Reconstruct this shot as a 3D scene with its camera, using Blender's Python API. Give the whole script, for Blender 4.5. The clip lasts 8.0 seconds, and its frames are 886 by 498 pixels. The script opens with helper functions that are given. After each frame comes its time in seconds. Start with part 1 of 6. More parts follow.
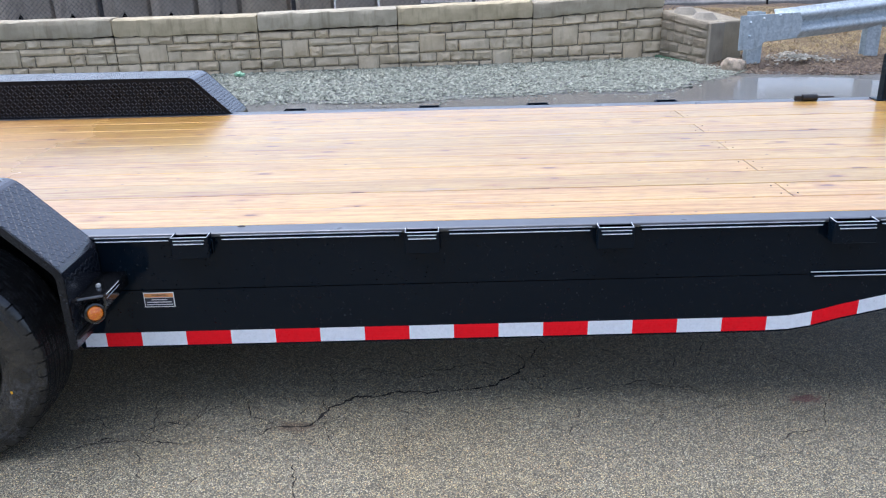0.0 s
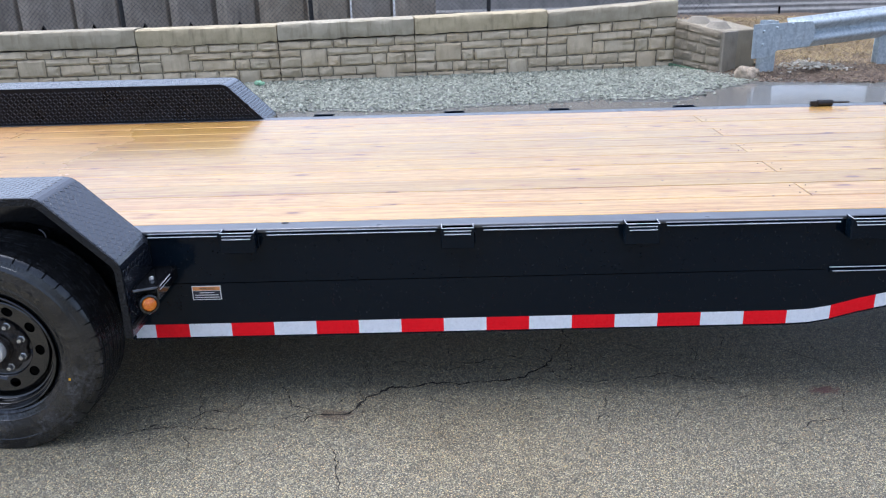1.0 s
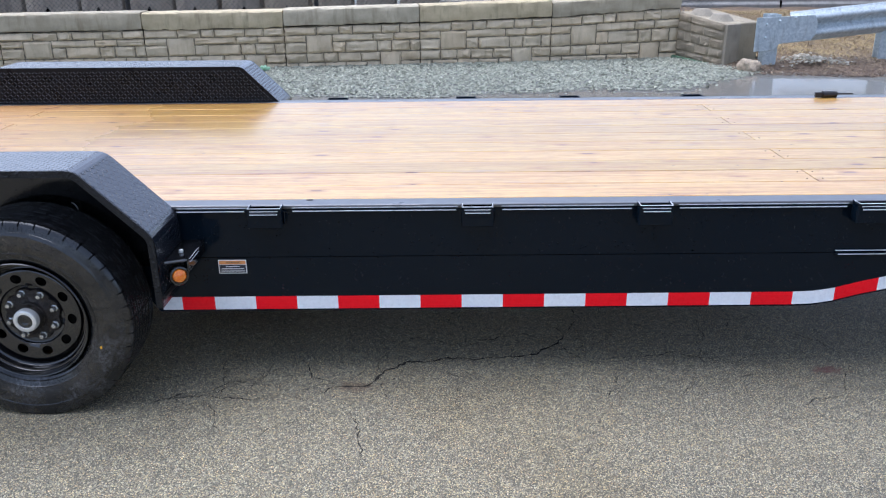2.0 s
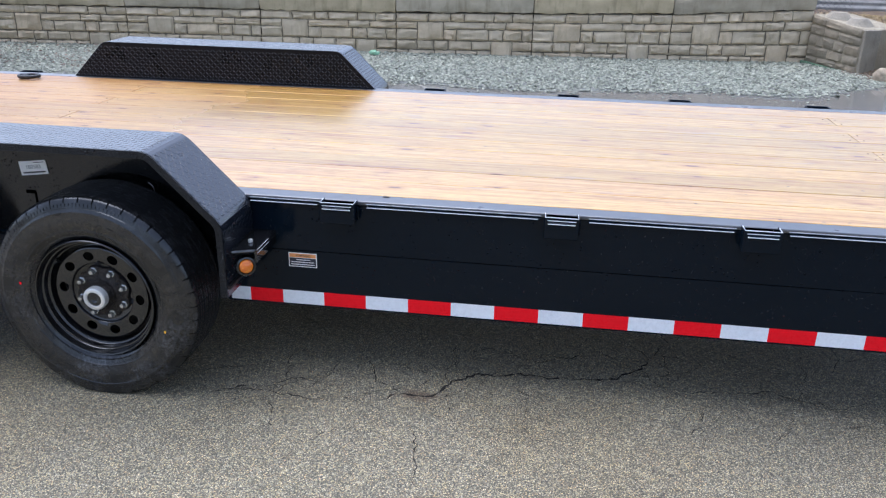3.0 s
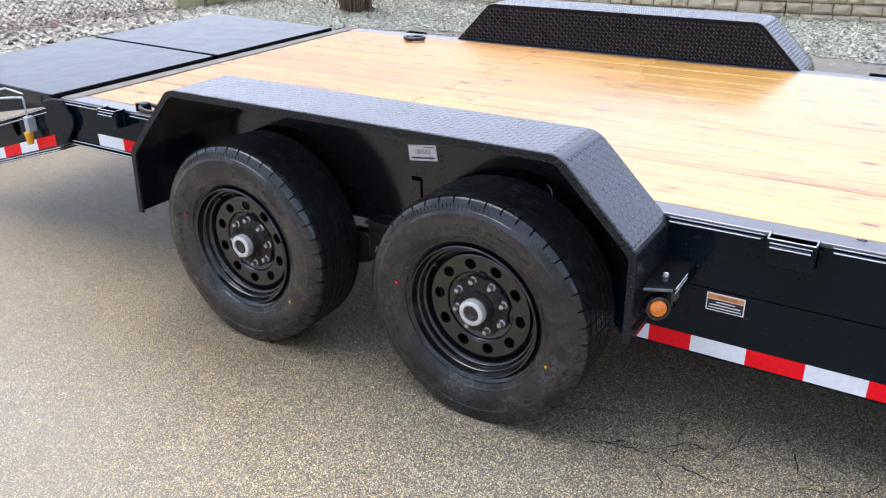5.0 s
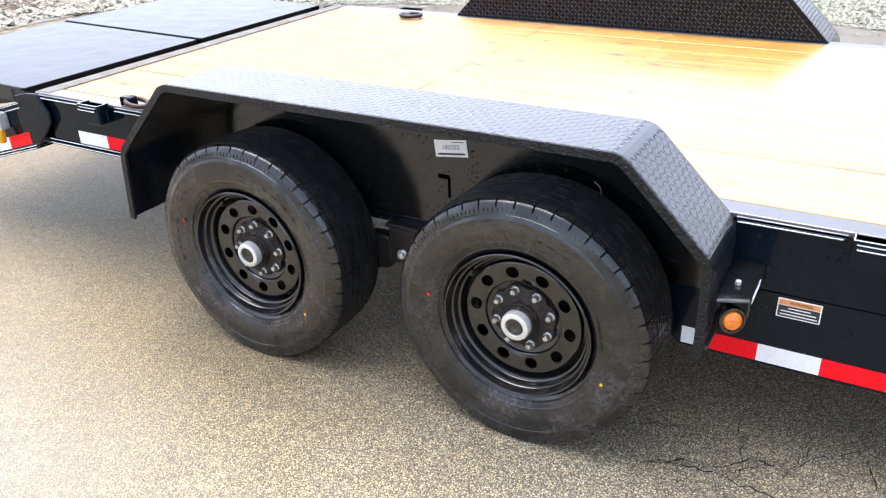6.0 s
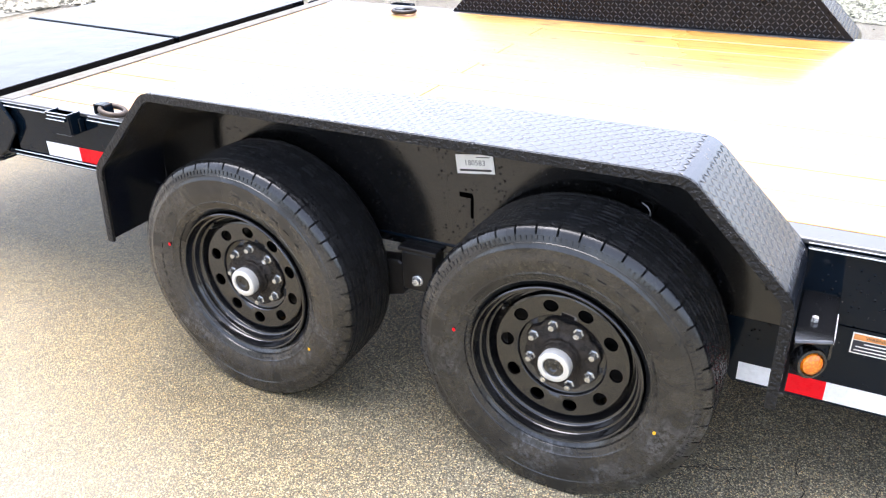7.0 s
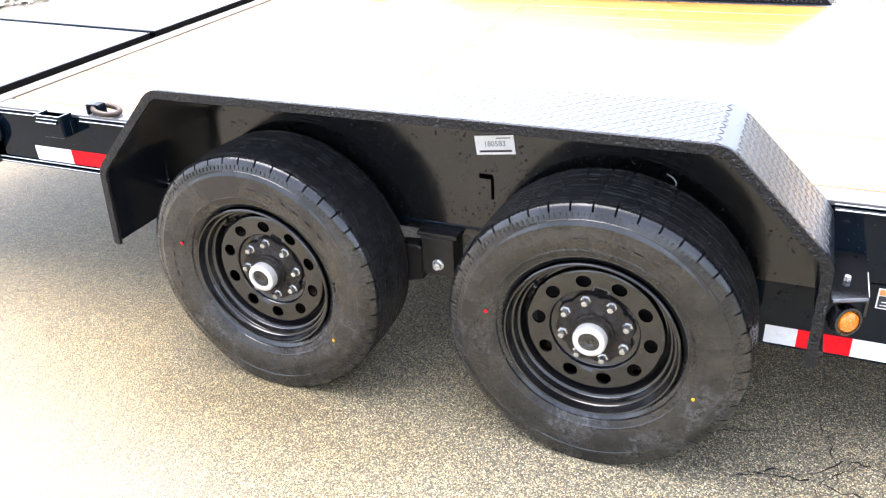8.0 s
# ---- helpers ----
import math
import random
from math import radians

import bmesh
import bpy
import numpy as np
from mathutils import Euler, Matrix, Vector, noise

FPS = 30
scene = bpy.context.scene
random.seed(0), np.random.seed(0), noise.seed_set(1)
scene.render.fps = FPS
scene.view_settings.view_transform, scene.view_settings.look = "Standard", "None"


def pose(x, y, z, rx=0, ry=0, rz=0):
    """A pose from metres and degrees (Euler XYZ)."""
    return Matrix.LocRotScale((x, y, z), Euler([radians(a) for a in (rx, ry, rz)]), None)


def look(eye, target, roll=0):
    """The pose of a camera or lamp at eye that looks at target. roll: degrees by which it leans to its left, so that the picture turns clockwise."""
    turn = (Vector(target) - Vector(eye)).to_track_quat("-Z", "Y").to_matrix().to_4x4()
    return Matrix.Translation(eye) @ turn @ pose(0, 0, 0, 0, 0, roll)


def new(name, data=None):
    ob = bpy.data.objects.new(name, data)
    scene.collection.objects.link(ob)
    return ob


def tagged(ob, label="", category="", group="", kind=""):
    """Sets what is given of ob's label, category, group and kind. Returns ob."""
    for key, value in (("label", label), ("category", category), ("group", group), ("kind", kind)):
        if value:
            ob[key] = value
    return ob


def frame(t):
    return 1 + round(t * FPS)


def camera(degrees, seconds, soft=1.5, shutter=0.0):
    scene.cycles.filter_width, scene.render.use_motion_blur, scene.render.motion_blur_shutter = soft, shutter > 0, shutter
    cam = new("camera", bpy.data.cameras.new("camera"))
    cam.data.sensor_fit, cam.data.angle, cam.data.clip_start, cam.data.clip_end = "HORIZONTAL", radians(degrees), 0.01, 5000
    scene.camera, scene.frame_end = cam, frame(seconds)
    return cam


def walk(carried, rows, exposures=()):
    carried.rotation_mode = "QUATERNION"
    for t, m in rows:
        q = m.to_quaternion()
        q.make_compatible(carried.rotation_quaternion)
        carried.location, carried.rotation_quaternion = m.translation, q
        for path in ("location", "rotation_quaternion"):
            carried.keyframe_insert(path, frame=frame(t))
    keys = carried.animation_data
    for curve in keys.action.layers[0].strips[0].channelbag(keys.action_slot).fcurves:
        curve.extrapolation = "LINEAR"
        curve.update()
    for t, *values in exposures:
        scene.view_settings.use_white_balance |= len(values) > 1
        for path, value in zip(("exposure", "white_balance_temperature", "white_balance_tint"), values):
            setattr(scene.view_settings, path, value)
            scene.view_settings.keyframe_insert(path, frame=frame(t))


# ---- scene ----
# camera and walk
cam = camera(57.7, 8.0, 1.2)
PATH = [
    (0, (-0.035, 0.032, 1.561), (-0.035, 1.899, 0.843), -1.2),
    (0.5, (-0.049, -0.006, 1.561), (-0.082, 1.863, 0.85), -0.9),
    (1, (-0.119, -0.109, 1.565), (-0.143, 1.766, 0.87), -1.4),
    (1.2, (-0.151, -0.142, 1.564), (-0.173, 1.73, 0.866), -1.3),
    (2.3, (-0.206, -0.218, 1.557), (-0.231, 1.647, 0.836), 0.1),
    (2.5, (-0.182, -0.157, 1.555), (-0.243, 1.707, 0.834), 0.5),
    (3, (-0.134, -0.019, 1.552), (-0.396, 1.82, 0.808), 1.3),
    (3.5, (-0.206, 0.075, 1.543), (-0.681, 1.852, 0.757), 0.8),
    (4, (-0.387, 0.152, 1.535), (-0.985, 1.885, 0.735), 0.3),
    (4.5, (-0.526, 0.246, 1.527), (-1.325, 1.888, 0.713), 0.1),
    (5, (-0.61, 0.465, 1.521), (-1.582, 1.998, 0.68), -0.9),
    (5.2, (-0.64, 0.528, 1.524), (-1.638, 2.032, 0.663), -1.2),
    (6.3, (-0.987, 0.606, 1.494), (-1.835, 2.168, 0.578), -1.3),
    (6.5, (-1.035, 0.629, 1.482), (-1.863, 2.2, 0.562), -0.9),
    (7, (-1.142, 0.762, 1.48), (-1.976, 2.329, 0.559), -1.4),
    (7.5, (-1.214, 0.8, 1.483), (-2.014, 2.371, 0.539), -2.5),
    (8, (-1.3, 0.69, 1.486), (-2.03, 2.284, 0.524), -3.2),
]
EXPOSURES = [(0.0, 0.77, 5450, 14), (3.0, 0.77, 5450, 14), (4.5, 1.0, 5700, 16), (5.2, 1.31, 6000, 16), (6.3, 1.96, 6250, 15), (7.0, 2.16, 6250, 15), (7.5, 2.02, 6250, 15), (8.0, 2.5, 6300, 15)]
walk(cam, [(t, look(eye, target, roll)) for t, eye, target, roll in PATH], EXPOSURES)

# overcast daylight
world = bpy.data.worlds.new("overcast_sky")
scene.world = world
world.use_nodes = True
wn, wl = world.node_tree.nodes, world.node_tree.links
sky = wn.new("ShaderNodeTexSky")
sky.sky_type = "NISHITA"
sky.sun_disc = False
sky.sun_elevation = radians(72)
sky.sun_rotation = radians(-50)
sky.air_density, sky.dust_density, sky.ozone_density = 1.0, 4.0, 1.0
pale = wn.new("ShaderNodeHueSaturation")
pale.inputs["Saturation"].default_value = 0.62
wl.new(sky.outputs["Color"], pale.inputs["Color"])
wl.new(pale.outputs["Color"], wn["Background"].inputs["Color"])
wn["Background"].inputs["Strength"].default_value = 0.15
sun_data = bpy.data.lights.new("sun", "SUN")
sun_data.energy, sun_data.angle, sun_data.color = 1.3, radians(60), (1.0, 0.975, 0.94)
sun = new("sun", sun_data)
sun.matrix_world = look((0, 0, 0), (0.32, -0.06, -1.0))


# materials
class Nodes:
    """A small builder for a Principled material."""

    def __init__(self, name, **values):
        self.mat = bpy.data.materials.new(name)
        self.mat.use_nodes = True
        self.n, self.l = self.mat.node_tree.nodes, self.mat.node_tree.links
        self.b = self.n["Principled BSDF"]
        for k, v in values.items():
            self.set(k, v)

    def set(self, key, v):
        sock = self.b.inputs[key.replace("_", " ")]
        if isinstance(v, bpy.types.NodeSocket):
            self.l.new(v, sock)
        elif isinstance(v, tuple) and len(v) == 3:
            sock.default_value = (*v, 1)
        else:
            sock.default_value = v

    def put(self, kind, out, ins=(), operation="", feature="", blend=""):
        node = self.n.new(kind)
        if operation:
            node.operation = operation
        if feature:
            node.feature = feature
        if blend:
            node.data_type, node.blend_type = "RGBA", blend
        for k, v in ins:
            if isinstance(v, bpy.types.NodeSocket):
                self.l.new(v, node.inputs[k])
            else:
                node.inputs[k].default_value = v
        return node.outputs[out]

    def coords(self, scale=(1, 1, 1), space="Object", random_shift=0.0):
        v = self.put("ShaderNodeTexCoord", space)
        if random_shift:
            r = self.put("ShaderNodeObjectInfo", "Random")
            r = self.put("ShaderNodeMath", 0, [(0, r), (1, random_shift)], operation="MULTIPLY")
            v = self.put("ShaderNodeVectorMath", 0, [(0, v), (1, r)], operation="ADD")
        return self.put("ShaderNodeMapping", 0, [("Vector", v), ("Scale", scale)])

    def world(self, scale=(1, 1, 1)):
        v = self.put("ShaderNodeNewGeometry", "Position")
        return self.put("ShaderNodeMapping", 0, [("Vector", v), ("Scale", scale)])

    def noise(self, vec, scale, detail=4.0, rough=0.55, distortion=0.0):
        return self.put("ShaderNodeTexNoise", "Fac", [("Vector", vec), ("Scale", scale), ("Detail", detail), ("Roughness", rough), ("Distortion", distortion)])

    def cells(self, vec, scale, out="Distance", feature="F1", rnd=1.0):
        return self.put("ShaderNodeTexVoronoi", out, [("Vector", vec), ("Scale", scale), ("Randomness", rnd)], feature=feature)

    def ramp(self, fac, *stops):
        node = self.n.new("ShaderNodeValToRGB")
        self.l.new(fac, node.inputs[0])
        els = node.color_ramp.elements
        while len(els) < len(stops):
            els.new(0.5)
        for e, (p, c) in zip(els, stops):
            e.position, e.color = p, (*c, 1) if isinstance(c, tuple) else (c, c, c, 1)
        return node.outputs[0]

    def mix(self, fac, a, b, blend="MIX"):
        return self.put("ShaderNodeMix", 2, [(0, fac), (6, a if isinstance(a, bpy.types.NodeSocket) else (*a, 1)), (7, b if isinstance(b, bpy.types.NodeSocket) else (*b, 1))], blend=blend)

    def math(self, op, a, b=0.0):
        return self.put("ShaderNodeMath", 0, [(0, a), (1, b)], operation=op)

    def bump(self, height, strength, distance, prior=None):
        ins = [("Height", height), ("Strength", strength), ("Distance", distance)]
        if prior is not None:
            ins.append(("Normal", prior))
        v = self.put("ShaderNodeBump", 0, ins)
        self.set("Normal", v)
        return v


def m_paint(name, base=(0.0030, 0.0072, 0.0132), rough=0.075, drops=True, spec=0.19):
    m = Nodes(name, Base_Color=base, Specular_IOR_Level=spec)
    w = m.world()
    m.set("Roughness", m.ramp(m.noise(w, 9), (0.3, rough * 0.7), (0.75, rough * 1.5)))
    dust = m.noise(m.world((3, 3, 9)), 4, 6)
    m.set("Base_Color", m.mix(m.ramp(dust, (0.5, 0.0), (0.8, 0.35)), base, tuple(c * 1.3 for c in base)))
    h = m.noise(w, 260, 2)
    if drops:
        d = m.cells(w, 75)
        keep = m.ramp(m.noise(w, 14, 3), (0.5, 0.0), (0.58, 1.0))
        beads = m.math("MULTIPLY", m.ramp(d, (0.06, 1.0), (0.24, 0.0)), keep)
        first = m.bump(beads, 0.9, 0.004)
        m.bump(h, 0.06, 0.0006, first)
    else:
        m.bump(h, 0.08, 0.0006)
    return m.mat


def m_plain(name, base, rough=0.5, metal=0.0, vary=0.25, scale=12.0, bump=0.1, distance=0.001):
    m = Nodes(name, Metallic=metal)
    w = m.world()
    a = m.noise(w, scale, 5)
    dark = tuple(c * (1 - vary) for c in base)
    pale = tuple(min(1, c * (1 + vary)) for c in base)
    m.set("Base_Color", m.ramp(a, (0.3, dark), (0.7, pale)))
    m.set("Roughness", m.ramp(m.noise(w, scale * 2.7), (0.3, max(0.02, rough * 0.75)), (0.7, min(1, rough * 1.25))))
    m.bump(m.noise(w, scale * 14, 3), bump, distance)
    return m.mat


def m_wood():
    m = Nodes("wet_pine")
    v = m.coords((1, 1, 1), random_shift=37.0)

    def stretched(*k):
        return m.put("ShaderNodeMapping", 0, [("Vector", v), ("Scale", k)])

    warp = m.noise(stretched(0.45, 8, 8), 3.2, 6, 0.6, 1.2)
    fine = m.noise(stretched(1.6, 60, 60), 5, 4)
    tone = m.put("ShaderNodeObjectInfo", "Random")
    base = m.ramp(warp, (0.27, (0.18, 0.068, 0.012)), (0.36, (0.46, 0.230, 0.042)), (0.46, (0.53, 0.305, 0.055)), (0.60, (0.59, 0.380, 0.085)), (0.75, (0.50, 0.272, 0.052)))
    plank = m.ramp(tone, (0.0, (0.86, 0.84, 0.76)), (0.2, (1.06, 1.06, 1.05)), (0.4, (1.03, 0.96, 0.98)), (0.6, (0.97, 0.95, 0.86)), (0.8, (1.10, 1.07, 1.30)), (1.0, (0.98, 0.90, 0.88)))
    col = m.mix(1.0, base, plank, "MULTIPLY")
    col = m.mix(m.ramp(fine, (0.50, 0.0), (0.78, 0.65)), col, (0.26, 0.120, 0.024))
    col = m.mix(1.0, col, m.ramp(m.noise(stretched(3, 9, 9), 4.5, 6, 0.7), (0.32, (0.80, 0.76, 0.68)), (0.5, (1.0, 1.0, 1.0)), (0.7, (1.06, 1.08, 1.14))), "MULTIPLY")
    # long dark growth lines, broad and thin
    broad = m.noise(stretched(0.22, 15, 15), 2.4, 5, 0.6, 0.8)
    col = m.mix(m.ramp(broad, (0.58, 0.0), (0.68, 0.50)), col, (0.29, 0.135, 0.022))
    thin = m.noise(stretched(0.30, 34, 34), 2.0, 3, 0.5, 0.6)
    col = m.mix(m.ramp(thin, (0.59, 0.0), (0.65, 0.40)), col, (0.27, 0.130, 0.020))
    # knots: a brown halo, a dark ragged heart; and pin knots
    kv = stretched(2.7, 7.0, 0.0)
    rag = m.math("MULTIPLY", m.noise(v, 34, 4), 0.15)
    kd = m.math("ADD", m.cells(kv, 2.0), rag)
    some = m.ramp(m.put("ShaderNodeSeparateColor", 0, [(0, m.cells(kv, 2.0, "Color"))]), (0.58, 0.0), (0.60, 1.0))
    knot = m.math("MULTIPLY", some, m.ramp(kd, (0.19, 1.0), (0.235, 0.0)))
    halo = m.math("MULTIPLY", some, m.ramp(kd, (0.20, 1.0), (0.44, 0.0)))
    pv = stretched(5.0, 9.0, 0.0)
    few = m.ramp(m.put("ShaderNodeSeparateColor", 1, [(0, m.cells(pv, 2.0, "Color"))]), (0.62, 0.0), (0.64, 1.0))
    pins = m.math("MULTIPLY", few, m.ramp(m.math("ADD", m.cells(pv, 2.0), rag), (0.14, 1.0), (0.17, 0.0)))
    col = m.mix(m.math("MULTIPLY", halo, 0.6), col, (0.30, 0.105, 0.022))
    col = m.mix(m.math("MULTIPLY", knot, 0.9), col, (0.105, 0.036, 0.008))
    col = m.mix(m.math("MULTIPLY", pins, 0.9), col, (0.035, 0.014, 0.007))
    # grey-blue sap stain and scuffs
    stain = m.noise(m.coords((1.1, 4, 1), random_shift=11.0), 2.6, 4)
    col = m.mix(m.ramp(stain, (0.64, 0.0), (0.76, 0.5)), col, (0.27, 0.22, 0.22))
    # boards redder towards the tail, and darkened to paint in weaker sky reflection
    px = m.put("ShaderNodeSeparateXYZ", 0, [(0, m.world())])
    tail_dim = m.put("ShaderNodeMapRange", 0, [(0, m.math("ADD", px, m.math("MULTIPLY", warp, 0.8))), (1, -0.7), (2, -2.7), (3, 0.0), (4, 1.0)])
    col = m.mix(tail_dim, col, m.mix(1.0, col, (0.74, 0.635, 0.58), "MULTIPLY"))
    m.set("Base_Color", col)
    m.set("Roughness", m.ramp(fine, (0.3, 0.35), (0.7, 0.5)))
    # less coat towards the tail, standing in for the weaker sky reflection
    wet = m.put("ShaderNodeMapRange", 0, [(0, px), (1, -3.6), (2, -1.6), (3, 0.60), (4, 1.0)])
    m.set("Coat_Weight", m.math("MULTIPLY", wet, m.math("SUBTRACT", 1.0, m.math("MULTIPLY", m.math("MAXIMUM", knot, pins), 0.45))))
    m.set("Coat_IOR", 1.56)
    # a clear wet film up front, rougher towards the tail
    broken = m.put("ShaderNodeMapRange", 0, [(0, px), (1, -1.7), (2, -2.5), (3, 0.0), (4, 0.42)])
    m.set("Coat_Roughness", m.math("ADD", broken, m.ramp(m.noise(m.world(), 3.5, 4), (0.35, 0.15), (0.65, 0.25))))
    m.bump(m.math("ADD", fine, m.math("ADD", warp, thin)), 0.12, 0.0012)
    return m.mat


def m_asphalt():
    m = Nodes("worn_asphalt")
    w = m.world((1, 1, 0))
    wob = m.put("ShaderNodeVectorMath", 0, [(0, w), (1, m.put("ShaderNodeVectorMath", 0, [(0, m.put("ShaderNodeTexNoise", "Color", [("Vector", w), ("Scale", 90.0)])), (1, (0.006, 0.006, 0.0))], operation="MULTIPLY"))], operation="ADD")
    stone_c = m.cells(wob, 200, "Color")
    stone_d = m.cells(wob, 200)
    fine_c = m.cells(wob, 380, "Color")
    fine_d = m.cells(wob, 380)
    tone = m.put("ShaderNodeSeparateColor", 0, [(0, stone_c)])
    hue = m.put("ShaderNodeSeparateColor", 1, [(0, stone_c)])
    tone2 = m.put("ShaderNodeSeparateColor", 0, [(0, fine_c)])
    pebble = m.ramp(tone, (0.0, (0.13, 0.123, 0.100)), (0.25, (0.32, 0.298, 0.222)), (0.6, (0.515, 0.476, 0.34)), (0.86, (0.65, 0.60, 0.43)), (1.0, (0.80, 0.745, 0.575)))
    pebble = m.mix(1.0, pebble, m.ramp(hue, (0.0, (0.88, 0.92, 1.02)), (0.5, (1.0, 0.98, 0.92)), (0.85, (1.08, 0.98, 0.74)), (1.0, (0.95, 0.70, 0.52))), "MULTIPLY")
    grit = m.ramp(tone2, (0.0, (0.06, 0.056, 0.045)), (0.5, (0.22, 0.206, 0.157)), (1.0, (0.52, 0.482, 0.368)))
    grit = m.mix(m.ramp(fine_d, (0.36, 0.0), (0.54, 0.8)), grit, (0.045, 0.042, 0.034))
    col = m.mix(m.ramp(stone_d, (0.40, 0.0), (0.50, 1.0)), pebble, grit)
    blot = m.noise(w, 1.1, 6, 0.6)
    col = m.mix(1.0, col, m.ramp(blot, (0.3, (1.09, 1.065, 1.01)), (0.7, (1.34, 1.305, 1.20))), "MULTIPLY")
    rust = m.noise(w, 5.3, 5)
    col = m.mix(m.ramp(rust, (0.68, 0.0), (0.85, 0.35)), col, (0.17, 0.10, 0.05))
    # a red paint smear and rusty grit along the main crack
    for (cx, cy), (kx, ky), amount, colour in (((1.26, 2.52), (11.0, 26.0), 0.7, (0.16, 0.022, 0.025)), ((-0.56, 2.41), (8.0, 22.0), 0.5, (0.13, 0.065, 0.035))):
        d = m.put("ShaderNodeVectorMath", "Value", [(0, m.put("ShaderNodeVectorMath", 0, [(0, m.put("ShaderNodeVectorMath", 0, [(0, w), (1, (cx, cy, 0.0))], operation="SUBTRACT")), (1, (kx, ky, 0.0))], operation="MULTIPLY"))], operation="LENGTH")
        spot = m.math("SUBTRACT", m.math("ADD", m.noise(w, 28, 4, 0.7), 0.25), m.math("MULTIPLY", d, 0.45))
        col = m.mix(m.ramp(spot, (0.40, 0.0), (0.55, amount)), col, colour)
    # standing damp: wetter towards the rear of the trailer and behind it
    x = m.put("ShaderNodeSeparateXYZ", 0, [(0, w)])
    y = m.put("ShaderNodeSeparateXYZ", 1, [(0, w)])
    rear = m.put("ShaderNodeMapRange", 0, [(0, x), (1, -1.3), (2, -4.0), (3, 0.0), (4, 0.42)])
    back = m.put("ShaderNodeMapRange", 0, [(0, y), (1, 4.8), (2, 6.4), (3, 0.0), (4, 0.5)])
    damp = m.math("ADD", m.math("ADD", m.noise(w, 0.8, 5, 0.6), rear), back)
    # wet asphalt is darker and browner than dry
    stain = m.math("ADD", m.noise(w, 0.8, 5, 0.6), rear)
    # open dark crevices between the pebbles, silted up towards the rear
    gap = m.cells(wob, 150, feature="DISTANCE_TO_EDGE")
    open_gap = m.math("MULTIPLY", m.ramp(gap, (0.02, 1.0), (0.11, 0.0)), m.ramp(m.noise(w, 22, 4), (0.38, 0.25), (0.60, 1.0)))
    col = m.mix(m.math("MULTIPLY", open_gap, m.math("SUBTRACT", 0.66, m.math("MULTIPLY", rear, 0.3))), col, (0.035, 0.032, 0.026))
    col = m.mix(m.math("ADD", 0.02, m.math("MULTIPLY", rear, 0.25)), col, (0.30, 0.278, 0.205))
    # small wet hollows at the rear; a greyer, darker stretch towards the front
    hollow = m.math("MULTIPLY", m.ramp(m.noise(w, 26, 6, 0.7), (0.46, 0.0), (0.62, 1.0)), m.math("MULTIPLY", rear, 1.2))
    col = m.mix(hollow, col, m.mix(1.0, col, (0.62, 0.56, 0.46), "MULTIPLY"))
    front_grey = m.put("ShaderNodeMapRange", 0, [(0, x), (1, 0.1), (2, 1.6), (3, 0.0), (4, 1.0)])
    col = m.mix(front_grey, col, m.mix(1.0, col, (0.74, 0.75, 0.77), "MULTIPLY"))
    col = m.mix(m.ramp(stain, (0.45, 0.0), (1.0, 1.0)), col, m.mix(1.0, col, (0.73, 0.61, 0.375), "MULTIPLY"))
    col = m.mix(m.ramp(m.math("ADD", back, 0.0), (0.1, 0.0), (0.5, 0.55)), col, (0.10, 0.105, 0.11))
    # the wet sky sheen beside the rear wheels, painted as a pale stretch
    side = m.math("SUBTRACT", m.math("ADD", m.math("MULTIPLY", x, -0.33), 0.90), y)
    side = m.math("ADD", side, m.math("MULTIPLY", m.math("SUBTRACT", m.noise(w, 3.2, 6, 0.6), 0.5), 0.7))
    pale_sheen = m.math("MULTIPLY", m.put("ShaderNodeMapRange", 0, [(0, side), (1, -0.22), (2, 0.34), (3, 0.0), (4, 0.18)]), m.put("ShaderNodeMapRange", 0, [(0, x), (1, -1.2), (2, -2.0), (3, 0.0), (4, 1.0)]))
    col = m.mix(pale_sheen, col, (0.54, 0.52, 0.47))
    m.set("Base_Color", col)
    m.set("Specular_IOR_Level", m.ramp(damp, (0.5, 0.45), (0.95, 0.60)))
    m.set("Roughness", m.ramp(damp, (0.42, 0.52), (0.72, 0.42), (1.0, 0.28)))
    h = m.ramp(stone_d, (0.1, 1.0), (0.6, 0.0))
    soft = m.ramp(damp, (0.5, 0.85), (1.05, 1.0))
    # the wet surface ripples over the larger stones
    ripple = m.bump(m.noise(w, 48, 6, 0.7), 0.55, 0.010)
    m.bump(m.math("MULTIPLY", h, soft), 0.75, 0.004, ripple)
    return m.mat


def m_gravel(name, c0, c1, c2):
    m = Nodes(name, Roughness=0.6)
    r = m.put("ShaderNodeNewGeometry", "Random Per Island")
    col = m.ramp(r, (0.0, c0), (0.5, c1), (1.0, c2))
    n = m.noise(m.world(), 40, 4)
    m.set("Base_Color", m.mix(1.0, col, m.ramp(n, (0.3, 0.75), (0.7, 1.1)), "MULTIPLY"))
    m.bump(n, 0.3, 0.004)
    return m.mat


def m_bed(name, c0, c1, scale):
    m = Nodes(name, Roughness=0.85)
    w = m.world()
    c = m.put("ShaderNodeSeparateColor", 0, [(0, m.cells(w, scale, "Color"))])
    m.set("Base_Color", m.mix(m.noise(w, 1.7, 5), m.ramp(c, (0.0, c0), (1.0, c1)), c0))
    m.bump(m.cells(w, scale), 0.8, 0.01)
    return m.mat


